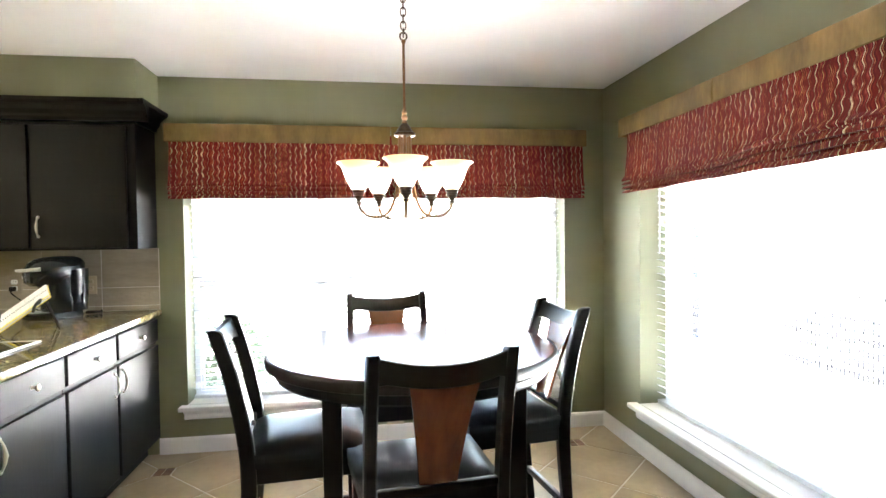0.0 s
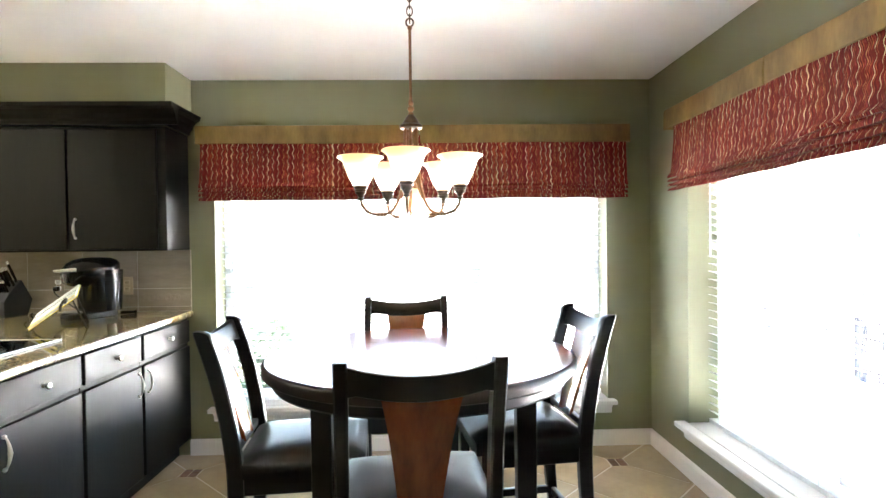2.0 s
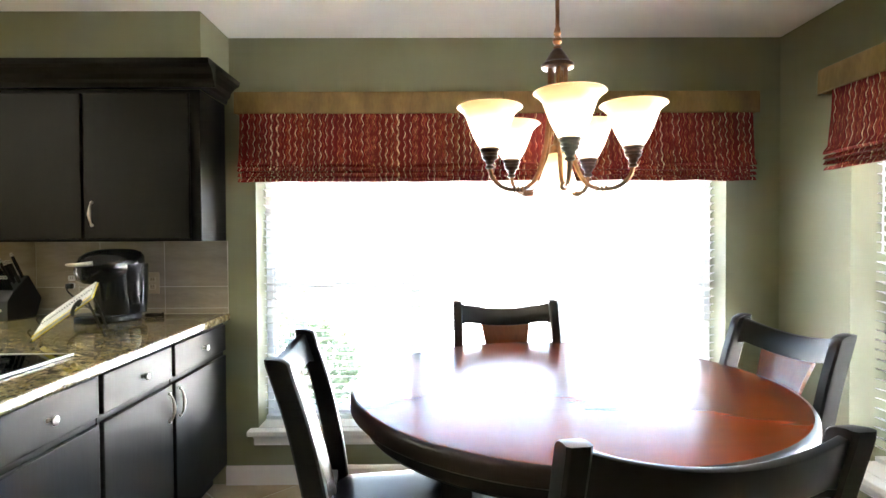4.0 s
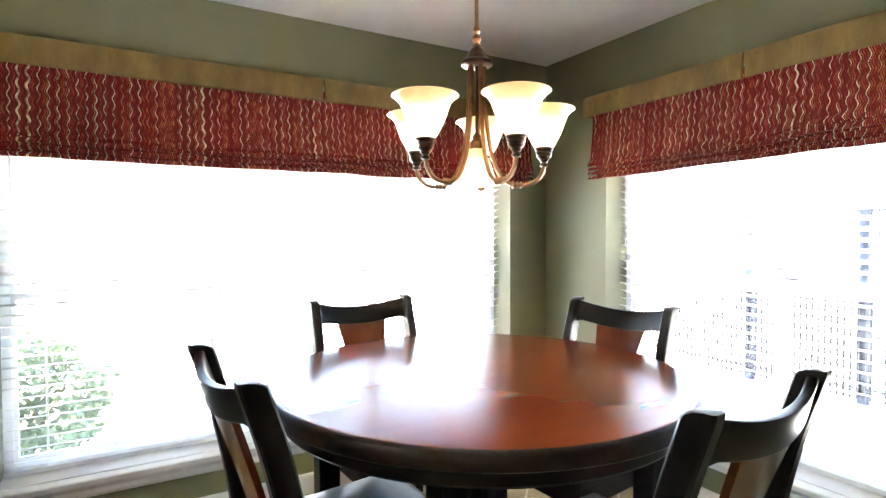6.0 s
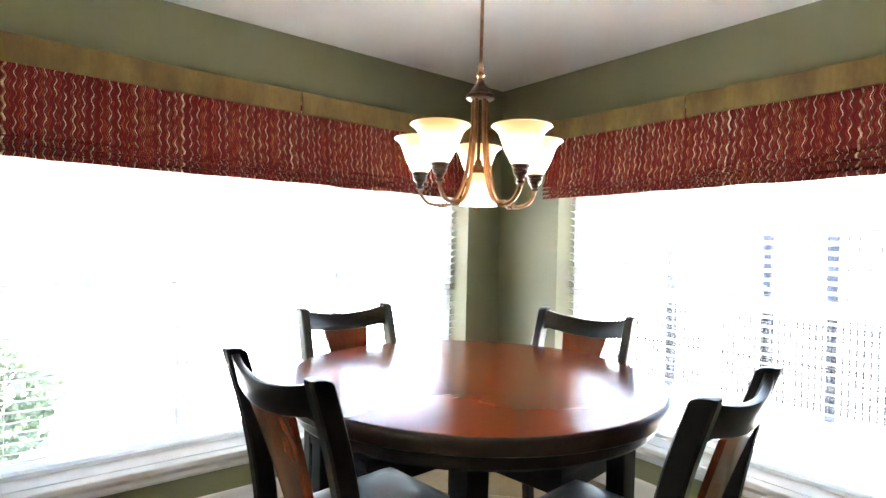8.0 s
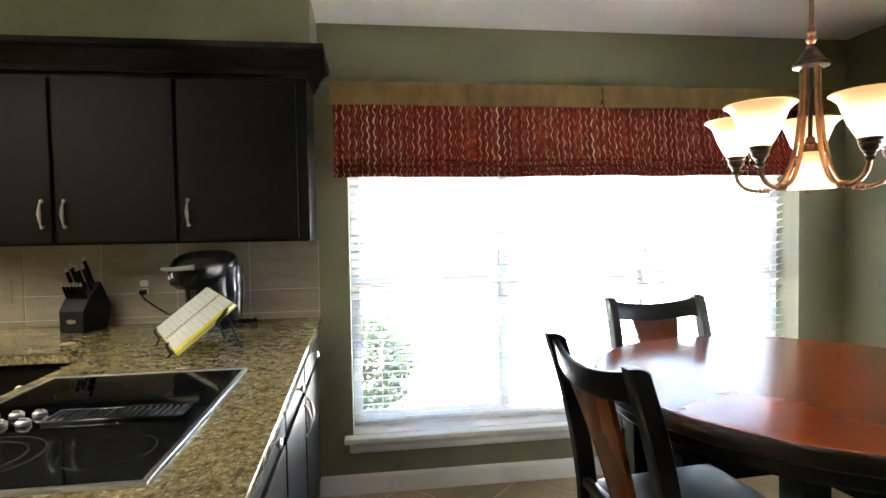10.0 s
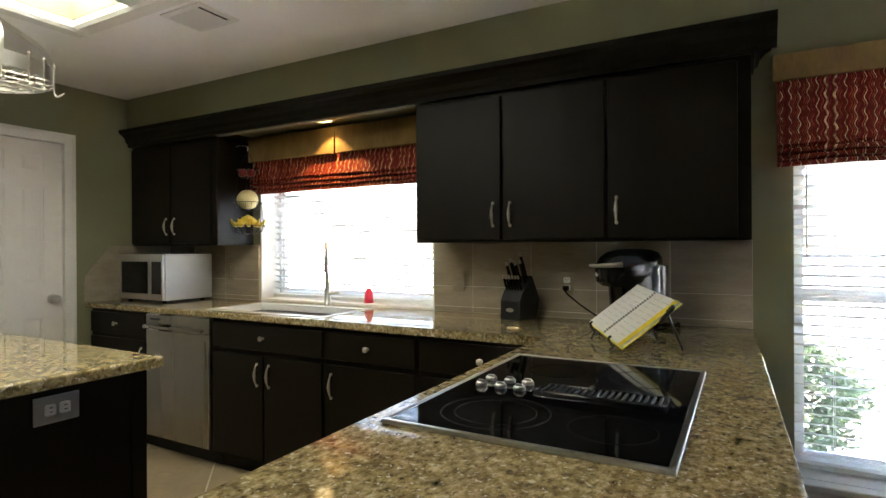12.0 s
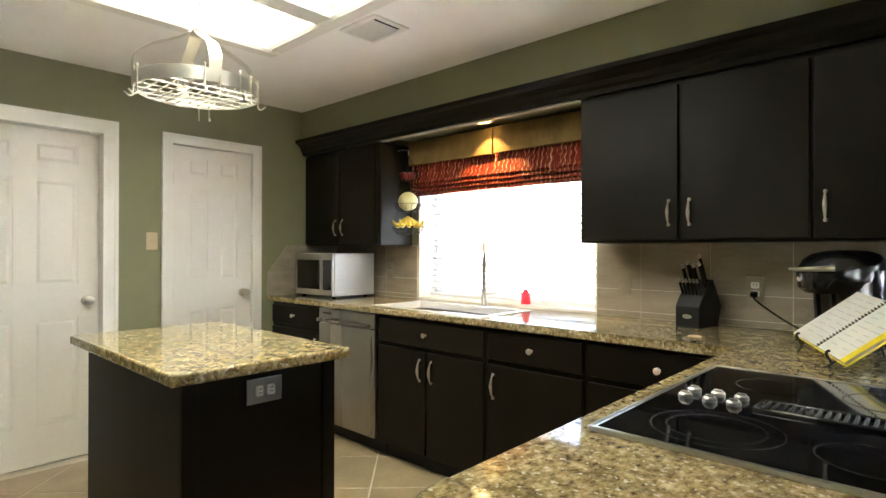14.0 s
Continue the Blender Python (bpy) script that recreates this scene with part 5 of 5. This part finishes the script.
for k in range(4):
    a = radians(82 + 90 * k)
    c, s = math.cos(a), math.sin(a)
    prof = [(rr + 0.004, 0.0), (rr + 0.007, 0.06), (rr + 0.002, 0.11), (rr * 0.80, 0.165), (rr * 0.40, 0.212), (rr * 0.13, 0.255), (0.014, 0.325)]
    pts = curve_points([(rx + q * c, ry + q * s, rz + h) for q, h in prof], 5)
    part("strap", tube(bmesh.new(), pts, 0.024, 8, 0.11, (c, s, 0)), CHROME, pr)
part("apex_collar", lathe(bmesh.new(), ((0.014, 0.0), (0.020, 0.005), (0.020, 0.035), (0.012, 0.045)), (rx, ry, rz + 0.325), 16), STEEL, pr)
b = bmesh.new()
for k in range(2):
    sx = (-1) ** k
    tube(b, curve_points([(rx, ry, rz + 0.365), (rx + sx * 0.03, ry, rz + 0.385), (rx + sx * 0.045, ry, rz + 0.42), (rx + sx * 0.03, ry, rz + 0.45), (rx, ry, rz + 0.464)], 4), 0.003, 6)
part("hanging_loop", b, IRON, pr)
part("ceiling_plate", lathe(bmesh.new(), ((0.03, 0.0), (0.03, 0.010)), (rx, ry, rz + 0.462), 16), CHROME, pr)
for a in (-94, -84, -17, -4, 17, 33, 53, 146, 156):
    c, s = math.cos(radians(a)), math.sin(radians(a))

    def hang(out, up):
        return (rx + (rr + out) * c, ry + (rr + out) * s, rz + up)

    b = tube(bmesh.new(), [hang(0.006, 0.060), hang(0.006, 0.01)] + curve_points([hang(0.006, -0.028), hang(0.008, -0.044), hang(0.020, -0.048), hang(0.038, -0.034)], 3), 0.0028, 6)
    lathe(b, ((0.001, -0.006), (0.0045, -0.004), (0.0055, 0.0), (0.0045, 0.004), (0.001, 0.006)), hang(0.006, 0.062), 8)
    part("pot_hook", b, CHROME, pr)

# ---- chandelier ----
hx, hy = -1.555, -1.495
ch = thing("chandelier", (hx, hy, 1.48), "antique copper five-arm chandelier with lit amber glass shades", "chandelier")


def ch_lathe(nm, rows, mat, parent=ch, lab="", at=(hx, hy, 0), seg=24, close=False):
    return part(nm, lathe(bmesh.new(), rows, at, seg, None, close), mat, parent, lab)


ch_lathe("canopy", ((0.065, 2.436), (0.066, 2.428), (0.05, 2.410), (0.014, 2.396), (0.010, 2.385)), DARKBRONZE)
z = 2.385
k = 0
while z > 2.235:
    b = bmesh.new()
    ring = [Vector((0.011 * math.cos(t), 0, 0.019 * math.sin(t))) for t in [2 * math.pi * i / 12 for i in range(13)]]
    if k % 2:
        ring = [Vector((p.y, p.x, p.z)) for p in ring]
    tube(b, [p + Vector((hx, hy, z - 0.012)) for p in ring], 0.0028, 6)
    part("chain_link", b, DARKBRONZE, ch)
    z -= 0.028
    k += 1
ring = [Vector((0.014 * math.cos(t), 0, 0.016 * math.sin(t))) for t in [2 * math.pi * i / 16 for i in range(17)]]
part("loop", tube(bmesh.new(), [p + Vector((hx, hy, 2.218)) for p in ring], 0.0035, 8), DARKBRONZE, ch)
ch_lathe("rod", ((0.0055, 1.925), (0.0055, 2.190), (0.009, 2.194), (0.009, 2.203)), BRONZE)
ch_lathe("turned_finial", ((0.010, 1.862), (0.012, 1.870), (0.006, 1.876), (0.013, 1.884), (0.013, 1.892), (0.006, 1.899), (0.011, 1.906), (0.009, 1.915), (0.0055, 1.926)), BRONZE)
ch_lathe("cap", ((0.012, 1.864), (0.022, 1.852), (0.034, 1.832), (0.038, 1.826), (0.044, 1.823), (0.044, 1.814), (0.038, 1.811), (0.010, 1.811)), DARKBRONZE)
ch_lathe("centre_rod", ((0.0045, 1.612), (0.0045, 1.812)), DARKBRONZE)
ch_lathe("down_holder", ((0.006, 1.625), (0.012, 1.618), (0.013, 1.607), (0.021, 1.600), (0.023, 1.578), (0.021, 1.574)), BRONZE)
ch_lathe("down_shade", ((0.024, 1.580), (0.028, 1.566), (0.040, 1.535), (0.050, 1.505), (0.058, 1.489), (0.066, 1.480), (0.063, 1.480), (0.048, 1.503), (0.036, 1.535), (0.022, 1.578)), LAMPGLASS, ch, "lit amber glass bell facing down", close=True)
for i in range(5):
    a = radians(-94 + 72 * i)
    c, s = math.cos(a), math.sin(a)

    def at(r, zz):
        return (hx + r * c, hy + r * s, zz)

    prof = [(0.022, 1.814), (0.023, 1.74), (0.028, 1.66), (0.042, 1.57), (0.068, 1.507), (0.10, 1.484), (0.132, 1.480), (0.167, 1.490), (0.189, 1.512), (0.196, 1.535)]
    line = curve_points([at(r, zz) for r, zz in prof], 4)
    arm = part("arm", tube(bmesh.new(), line, 0.0062, 8), BRONZE, ch, "curved copper arm")
    b = bmesh.new()
    for f in (0.104, 0.116, 0.128):
        lathe(b, ((0.006, -0.004), (0.0105, 0.0), (0.006, 0.004)), at(f, 1.4815), 12, (c, s, 0))
    part("beading", b, BRONZE, arm)
    part("holder", lathe(bmesh.new(), ((0.006, 1.533), (0.012, 1.536), (0.012, 1.541), (0.008, 1.545), (0.013, 1.551), (0.013, 1.555), (0.018, 1.559), (0.022, 1.565), (0.0195, 1.568), (0.024, 1.573), (0.0215, 1.577), (0.0265, 1.583), (0.0265, 1.588), (0.022, 1.590)), (hx + 0.196 * c, hy + 0.196 * s, 0), 20), DARKBRONZE, arm)
    part("glass_shade", lathe(bmesh.new(), ((0.0235, 1.586), (0.031, 1.596), (0.046, 1.624), (0.056, 1.650), (0.066, 1.677), (0.079, 1.690), (0.087, 1.695), (0.085, 1.698), (0.076, 1.693), (0.062, 1.680), (0.052, 1.654), (0.042, 1.628), (0.028, 1.601), (0.021, 1.590)), (hx + 0.196 * c, hy + 0.196 * s, 0), 28, None, True), LAMPGLASS, ch, "lit amber glass bell facing up")

# ---- dining table ----
tx, ty, tz, tr = -1.53, -1.465, 0.945, 0.594
tb = thing("dining_table", (tx, ty, 0), "round counter-height dining table with a cherry top and black base", "table")
part("tabletop", lathe(bmesh.new(), ((0.0, tz - 0.042), (tr - 0.018, tz - 0.042), (tr - 0.006, tz - 0.036), (tr - 0.002, tz - 0.030), (tr - 0.002, tz - 0.010), (tr - 0.005, tz - 0.003), (tr - 0.010, tz - 0.0005), (tr - 0.016, tz), (tr - 0.020, tz), (tr - 0.05, tz), (0.0, tz)), (tx, ty, 0), 96), TABLEWOOD, tb, "polished cherry table top")
part("edge_shade_band", lathe(bmesh.new(), ((tr - 0.019, tz - 0.0425), (tr - 0.004, tz - 0.0425), (tr + 0.001, tz - 0.038), (tr + 0.002, tz - 0.022), (tr + 0.001, tz - 0.008), (tr - 0.003, tz - 0.002), (tr - 0.010, tz + 0.0005), (tr - 0.012, tz - 0.004)), (tx, ty, 0), 96, None, True), cherry("shaded_cherry_edge", (0.012, 0.005, 0.003), (0.022, 0.009, 0.005), 0.35), tb, "table edge, darkened for its backlit shade")
part("apron", lathe(bmesh.new(), ((tr - 0.040, tz - 0.088), (tr - 0.034, tz - 0.080), (tr - 0.036, tz - 0.0425), (tr - 0.060, tz - 0.0425), (tr - 0.060, tz - 0.088)), (tx, ty, 0), 72, None, True), BLACKWOOD, tb, "black curved apron")
for k in range(4):
    a = radians(48 + 90 * k)
    px, py = tx + 0.475 * math.cos(a), ty + 0.475 * math.sin(a)
    b = tube(bmesh.new(), [(px, py, 0.0), (px, py, 0.35), (px, py, tz - 0.043)], [0.036, 0.044, 0.048], 4, 1.0, (1, 0, 0))
    bmesh.ops.bevel(b, geom=[e for e in b.edges], offset=0.004, segments=2, profile=0.5, affect="EDGES")
    part("leg", b, BLACKWOOD, tb)


# ---- chairs ----
def chair(label):
    th = thing("dining_chair", (0, 0, 0), label, "chair", "chairs round the table")
    sz = 0.635
    b = bmesh.new()
    box(b, -0.222, 0.222, -0.205, 0.225, sz - 0.012, sz + 0.05, 0.0)
    bmesh.ops.subdivide_edges(b, edges=list(b.edges), cuts=9, use_grid_fill=True)
    for v in b.verts:
        fx_, fy_ = min(1, abs(v.co.x) / 0.222), min(1, abs(v.co.y - 0.01) / 0.215)
        if v.co.z > sz:
            v.co.z -= 0.030 * max(fx_ ** 5, fy_ ** 5) - 0.006 * (1 - fx_ ** 2) * (1 - fy_ ** 2)
        if max(fx_, fy_) > 0.99 and sz < v.co.z < sz + 0.03:
            v.co.x *= 1.012
        v.co.x *= 1.0 + 0.07 * (v.co.y / 0.43)
    bmesh.ops.smooth_vert(b, verts=b.verts, factor=0.35, use_axis_x=True, use_axis_y=True, use_axis_z=True)
    part("seat", b, LEATHER, th, "padded black leather seat")
    part("seat_frame", boxes((-0.205, 0.205, 0.170, 0.192, sz - 0.085, sz - 0.010), (-0.190, 0.190, -0.205, -0.183, sz - 0.085, sz - 0.010), (-0.207, -0.187, -0.183, 0.170, sz - 0.085, sz - 0.010), (0.187, 0.207, -0.183, 0.170, sz - 0.085, sz - 0.010), bevel=0.003), BLACKWOOD, th)
    for s in (-1, 1):
        b = tube(bmesh.new(), [(s * 0.195, 0.180, 0.0), (s * 0.195, 0.180, sz - 0.012)], [0.020, 0.028], 4, 1.0, (1, 0, 0))
        part("front_leg", b, BLACKWOOD, th, smooth=False)
        pts = curve_points([(s * 0.200, -0.245, 0.0), (s * 0.200, -0.212, 0.30), (s * 0.200, -0.198, 0.56), (s * 0.199, -0.212, 0.74), (s * 0.197, -0.250, 0.93), (s * 0.196, -0.295, 1.080)], 5)
        n = len(pts) - 1
        b = bmesh.new()
        rings = []
        for i, p in enumerate(pts):
            deep = 0.017 + 0.009 * min(1, p[2] / 0.5)
            rings.append(((p[0], p[1], p[2]), deep, deep))
        px_, py_, pz_ = pts[-1]
        for dy, dz, cut in ((-0.002, 0.006, 0.004), (-0.004, 0.011, 0.013), (-0.006, 0.014, 0.027)):
            rings.append(((px_, py_ + dy, pz_ + dz), 0.026 - cut * 0.15, 0.026 - cut))
        loops = []
        for (x_, y_, z_), rear, fore in rings:
            w_, c_ = 0.0175, 0.005
            loops.append([b.verts.new(q) for q in ((x_ - w_, y_ - rear + c_, z_), (x_ - w_ + c_, y_ - rear, z_), (x_ + w_ - c_, y_ - rear, z_), (x_ + w_, y_ - rear + c_, z_), (x_ + w_, y_ + fore - c_, z_), (x_ + w_ - c_, y_ + fore, z_), (x_ - w_ + c_, y_ + fore, z_), (x_ - w_, y_ + fore - c_, z_))])
        for r, q in zip(loops, loops[1:]):
            for k in range(8):
                b.faces.new((r[k], r[(k + 1) % 8], q[(k + 1) % 8], q[k]))
        b.faces.new(loops[0])
        b.faces.new(loops[-1])
        bmesh.ops.recalc_face_normals(b, faces=b.faces)
        part("back_post", b, BLACKWOOD, th)
        part("side_stretcher", one_box(s * 0.197 - 0.010, s * 0.197 + 0.010, -0.205, 0.165, 0.255, 0.285, 0.003), BLACKWOOD, th)
    part("foot_rail", one_box(-0.178, 0.178, 0.170, 0.192, 0.175, 0.210, 0.003), BLACKWOOD, th)
    part("rear_stretcher", one_box(-0.178, 0.178, -0.226, -0.204, 0.255, 0.285, 0.003), BLACKWOOD, th)

    def back_y(zz):
        return -0.205 - 0.09 * max(0, (zz - 0.66) / 0.41) ** 1.3

    # top rail, curved backwards in the middle and dipping along its upper edge
    b = bmesh.new()
    rings = []
    for i in range(15):
        x = -0.185 + 0.370 * i / 14
        f = 1 - (x / 0.19) ** 2
        z0, z1 = 1.016 - 0.024 * f - 0.014 * max(0, (abs(x) - 0.150) / 0.035) ** 2, 1.084 - 0.026 * f
        y = -0.034 * f
        rings.append([b.verts.new((x, back_y(zz) + y + d, zz)) for zz, d in ((z0, 0.0125), (z1, 0.0095), (z1, -0.0105), (z0, -0.0125))])
    for r, q in zip(rings, rings[1:]):
        for j in range(4):
            b.faces.new((r[j], r[(j + 1) % 4], q[(j + 1) % 4], q[j]))
    b.faces.new(rings[0])
    b.faces.new(rings[-1])
    bmesh.ops.recalc_face_normals(b, faces=b.faces)
    bmesh.ops.bevel(b, geom=[e for e in b.edges if abs(e.verts[0].co.x - e.verts[1].co.x) > 0.01], offset=0.004, segments=2, profile=0.5, affect="EDGES")
    part("top_rail", b, BLACKWOOD, th)
    # splat, wide above and narrow below
    b = bmesh.new()
    rings = []
    for i in range(13):
        f = i / 12
        zz = 0.680 + (1.000 - 0.680) * f
        hw = 0.056 + 0.034 * f + 0.010 * f ** 3
        y = back_y(zz) - 0.004 - 0.027 * f
        ring = []
        for u, d in ((-1, 0.008), (-0.4, 0.006), (0.4, 0.006), (1, 0.008), (1, -0.006), (0.4, -0.008), (-0.4, -0.008), (-1, -0.006)):
            ring.append(b.verts.new((hw * u, y + d + 0.006 * u * u, zz)))
        rings.append(ring)
    for r, q in zip(rings, rings[1:]):
        for j in range(8):
            b.faces.new((r[j], r[(j + 1) % 8], q[(j + 1) % 8], q[j]))
    b.faces.new(rings[0])
    b.faces.new(rings[-1])
    part("splat", b, SPLATWOOD, th, "tapered cherry wood splat")
    part("lower_rail", one_box(-0.180, 0.180, -0.226, -0.204, 0.662, 0.688, 0.004), BLACKWOOD, th)
    return th


c1 = chair("black wooden counter chair with cherry splat and leather seat")
CHAIRS = ((-1.55, -1.984, 6.2), (-1.595, -1.058, 182.8), (-1.143, -1.423, 97.4), (-1.955, -1.589, -84.7))
x, y, a = CHAIRS[0]
c1.matrix_basis = pose(x, y, 0, 0, 0, a)
for x, y, a in CHAIRS[1:]:
    copy_thing(c1, pose(x, y, 0, 0, 0, a))

# ---- outside ----
single("ground", boxes((-400, 400, -400, 400, -0.30, -0.12)), CONCRETE, "pale paved ground outside the house", "ground", "structure", smooth=False)
fn = thing("fence", (2.9, -1.5, -0.12), "dark iron garden fence with close upright pickets", "fence")
pk = mesh_of("picket", one_box(-0.008, 0.008, -0.010, 0.010, 0.06, 0.90, 0.002, 1), FENCE)
for i in range(165):
    piece("picket", pk, fn, (2.9, -4.2 + 0.050 * i, -0.12))
bl = mesh_of("baluster", one_box(-0.006, 0.006, -0.006, 0.006, 0.94, 1.66, 0.002, 1), FENCE)
for i in range(48):
    piece("baluster", bl, fn, (2.9, -4.16 + 0.076 * i, -0.12))
for zz in (0.02, 0.34, 0.78):
    part("rail", boxes((2.909, 2.929, -4.25, 4.25, zz, zz + 0.016)), FENCE, fn, smooth=False)
for y in (-4.2, -2.50, -1.15, -0.62, 0.35, 1.85, 3.4):
    part("post", boxes((2.930, 3.0, y - 0.035, y + 0.035, -0.12, 1.52)), POST, fn, smooth=False)
part("top_beam", boxes((2.935, 2.995, -4.2, -0.55, 1.52, 1.57)), POST, fn, smooth=False)


def shrub(cx, cy, radius, height, n, label):
    th = thing("shrub", (cx, cy, -0.12), label, "shrub", "garden shrubs")
    b = bmesh.new()
    for k in range(7):
        a = k * 0.9
        tube(b, curve_points([(cx, cy, -0.13), (cx + 0.3 * radius * math.cos(a), cy + 0.3 * radius * math.sin(a), height * 0.35), (cx + 0.7 * radius * math.cos(a + 0.2), cy + 0.7 * radius * math.sin(a + 0.2), height * 0.8)], 3), [0.02, 0.018, 0.015, 0.012, 0.01, 0.007, 0.005], 6)
    part("stem", b, BARK, th)
    verts, faces = [], []
    rng = random.Random(int(cx * 100) + n)
    for _ in range(n):
        u, v, w = rng.gauss(0, 1), rng.gauss(0, 1), rng.gauss(0, 1)
        d = Vector((u, v, w)).normalized()
        lump = 1 + 0.28 * noise.noise(d * 2.6 + Vector((cx, cy, 0)))
        q = rng.uniform(0.55, 1.0) ** 0.5 * lump
        p = Vector((cx + d.x * radius * q, cy + d.y * radius * q, height * 0.52 + d.z * height * 0.5 * q))
        s1 = Vector((rng.uniform(-1, 1), rng.uniform(-1, 1), rng.uniform(-0.6, 0.6))).normalized()
        s2 = s1.cross(Vector((rng.uniform(-1, 1), rng.uniform(-1, 1), rng.uniform(-1, 1)))).normalized()
        ln, wd = rng.uniform(0.03, 0.055), rng.uniform(0.012, 0.022)
        i = len(verts)
        verts += [p, p + s1 * ln * 0.5 + s2 * wd, p + s1 * ln, p + s1 * ln * 0.5 - s2 * wd]
        faces.append((i, i + 1, i + 2, i + 3))
    me = bpy.data.meshes.new("leaves")
    me.from_pydata([v - Vector((cx, cy, -0.12)) for v in verts], [], faces)
    me.materials.append(LEAF)
    ob = new("leaves", me)
    ob.parent = th
    tagged(ob, kind="stuff")


shrub(-3.0, 1.2, 0.58, 0.80, 8000, "leafy green garden shrub beneath the window")
shrub(-4.2, 1.6, 0.6, 0.95, 6000, "leafy green garden shrub beside the house wall")

# ---- backsplash tiles ----
bs = thing("backsplash", (-4, 0, COUNTER), "taupe stone tile backsplash with an embossed border", "backsplash", kind="structure")
SB = -0.0085


def splash_run(x0, x1, first):
    part("grout_bed", boxes((x0, x1, -0.004, -0.0008, COUNTER + 0.0005, UZ0 - 0.001)), GROUT, bs, smooth=False)
    x = first
    while x > x0 - 0.348:
        a, b_ = max(x, x0), min(x + 0.348, x1)
        if b_ - a > 0.01:
            for z0, z1, nm in ((COUNTER + 0.003, COUNTER + 0.030, "liner_tile"), (COUNTER + 0.033, COUNTER + 0.148, "border_tile"), (COUNTER + 0.151, UZ0 - 0.002, "tile")):
                t = part(nm, one_box(a + 0.0015, b_ - 0.0015, SB, -0.0042, z0, z1, 0.0015, 1), SPLASH, bs, smooth=False)
                if nm == "border_tile":
                    bb = bmesh.new()
                    n = int((b_ - a) / 0.055)
                    for i in range(n):
                        cx = a + 0.03 + i * 0.055
                        for rr_ in (0.022, 0.012):
                            lathe(bb, ((rr_ - 0.003, 0.0), (rr_, 0.0018), (rr_ + 0.003, 0.0)), (cx, SB + 0.0003, (z0 + z1) / 2), 12, (0, -1, 0), False)
                    part("embossing", bb, SPLASH, t, smooth=False)
        x -= 0.348


splash_run(SW1 + 0.004, -3.030, -3.372)
splash_run(WEST + 0.01, SW0 - 0.004, -6.47)
b = bmesh.new()
prism(b, [(WEST + 0.0008, -0.665, COUNTER + 0.001), (WEST + 0.0008, -0.012, COUNTER + 0.001), (WEST + 0.0008, -0.012, UZ0), (WEST + 0.0008, -0.49, UZ0), (WEST + 0.0008, -0.645, 1.15), (WEST + 0.0008, -0.665, 1.13)], (0.009, 0, 0))
part("side_tile", b, SPLASH, bs, "side splash tile with a cut corner", smooth=False)

# ---- floor of clipped diagonal tiles with mosaic insets ----
fl = thing("floor", (0, 0, 0), "beige stone floor tiles laid diagonally with brown insets", "floor", kind="structure")
part("grout_bed", boxes((WEST - 0.2, THICK, SOUTH - 0.2, THICK, -0.10, -0.003)), GROUT, fl, smooth=False)
A = 0.325
FX, FY = -0.336, -0.285
HALF = 0.052


def clip_poly(poly, axis, value, keep_less):
    out = []
    for p, q in zip(poly, poly[1:] + poly[:1]):
        ip, iq = (p[axis] <= value) == keep_less, (q[axis] <= value) == keep_less
        if ip:
            out.append(p)
        if ip != iq:
            t = (value - p[axis]) / (q[axis] - p[axis])
            out.append(tuple(p[k] + (q[k] - p[k]) * t for k in range(2)))
    return out


def tile_mesh(poly, material, name):
    b = bmesh.new()
    prism(b, [(x, y, -0.006) for x, y in poly], (0, 0, 0.006))
    top = [e for e in b.edges if e.verts[0].co.z > -0.001 and e.verts[1].co.z > -0.001]
    bmesh.ops.bevel(b, geom=top, offset=0.0015, segments=1, affect="EDGES")
    return mesh_of(name, b, material)


shared = {}
inset = tile_mesh([(-HALF / 2 + 0.0025, -HALF / 2 + 0.0025), (HALF / 2 - 0.0025, -HALF / 2 + 0.0025), (HALF / 2 - 0.0025, HALF / 2 - 0.0025), (-HALF / 2 + 0.0025, HALF / 2 - 0.0025)], INSERT, "mosaic_tile")
for i in range(-26, 12):
    for j in range(-26, 22):
        vx_, vy_ = FX + (i + j) * A, FY + (i - j) * A
        cx, cy = vx_ + A, vy_
        if i % 2 == 0 and j % 2 == 0 and WEST + 0.1 < vx_ < -0.1 and SOUTH + 0.1 < vy_ < -0.1:
            for sx in (-1, 1):
                for sy in (-1, 1):
                    piece("mosaic_tile", inset, fl, (vx_ + sx * HALF / 2, vy_ + sy * HALF / 2, 0))
        if not (WEST - A < cx < A and SOUTH - A < cy < A):
            continue
        g = 0.0048
        r = A - g * 1.414
        poly = [(r, 0), (0, r), (-r, 0), (0, -r)]
        corners = {(0, 0): (0, -A + HALF + g, False), (1, 0): (1, A - HALF - g, True), (0, 1): (1, -A + HALF + g, False), (1, 1): (0, A - HALF - g, True)}
        for (di, dj), (ax, val, less) in corners.items():
            if (i + di) % 2 == 0 and (j + dj) % 2 == 0:
                poly = clip_poly(poly, ax, val, less)
                key = (di, dj)
        inside = WEST + A < cx < -A and SOUTH + A < cy < -A
        if inside:
            if key not in shared:
                shared[key] = tile_mesh(poly, FLOORTILE, "floor_tile")
            piece("floor_tile", shared[key], fl, (cx, cy, 0))
        else:
            poly = [(x + cx, y + cy) for x, y in poly]
            for ax, val, less in ((0, WEST, False), (0, 0.0, True), (1, SOUTH, False), (1, 0.0, True)):
                poly = clip_poly(poly, ax, val, less) if len(poly) > 2 else poly
            if len(poly) > 2 and abs(sum(p[0] * q[1] - q[0] * p[1] for p, q in zip(poly, poly[1:] + poly[:1]))) > 0.004:
                piece("floor_tile", tile_mesh(poly, FLOORTILE, "floor_tile"), fl)
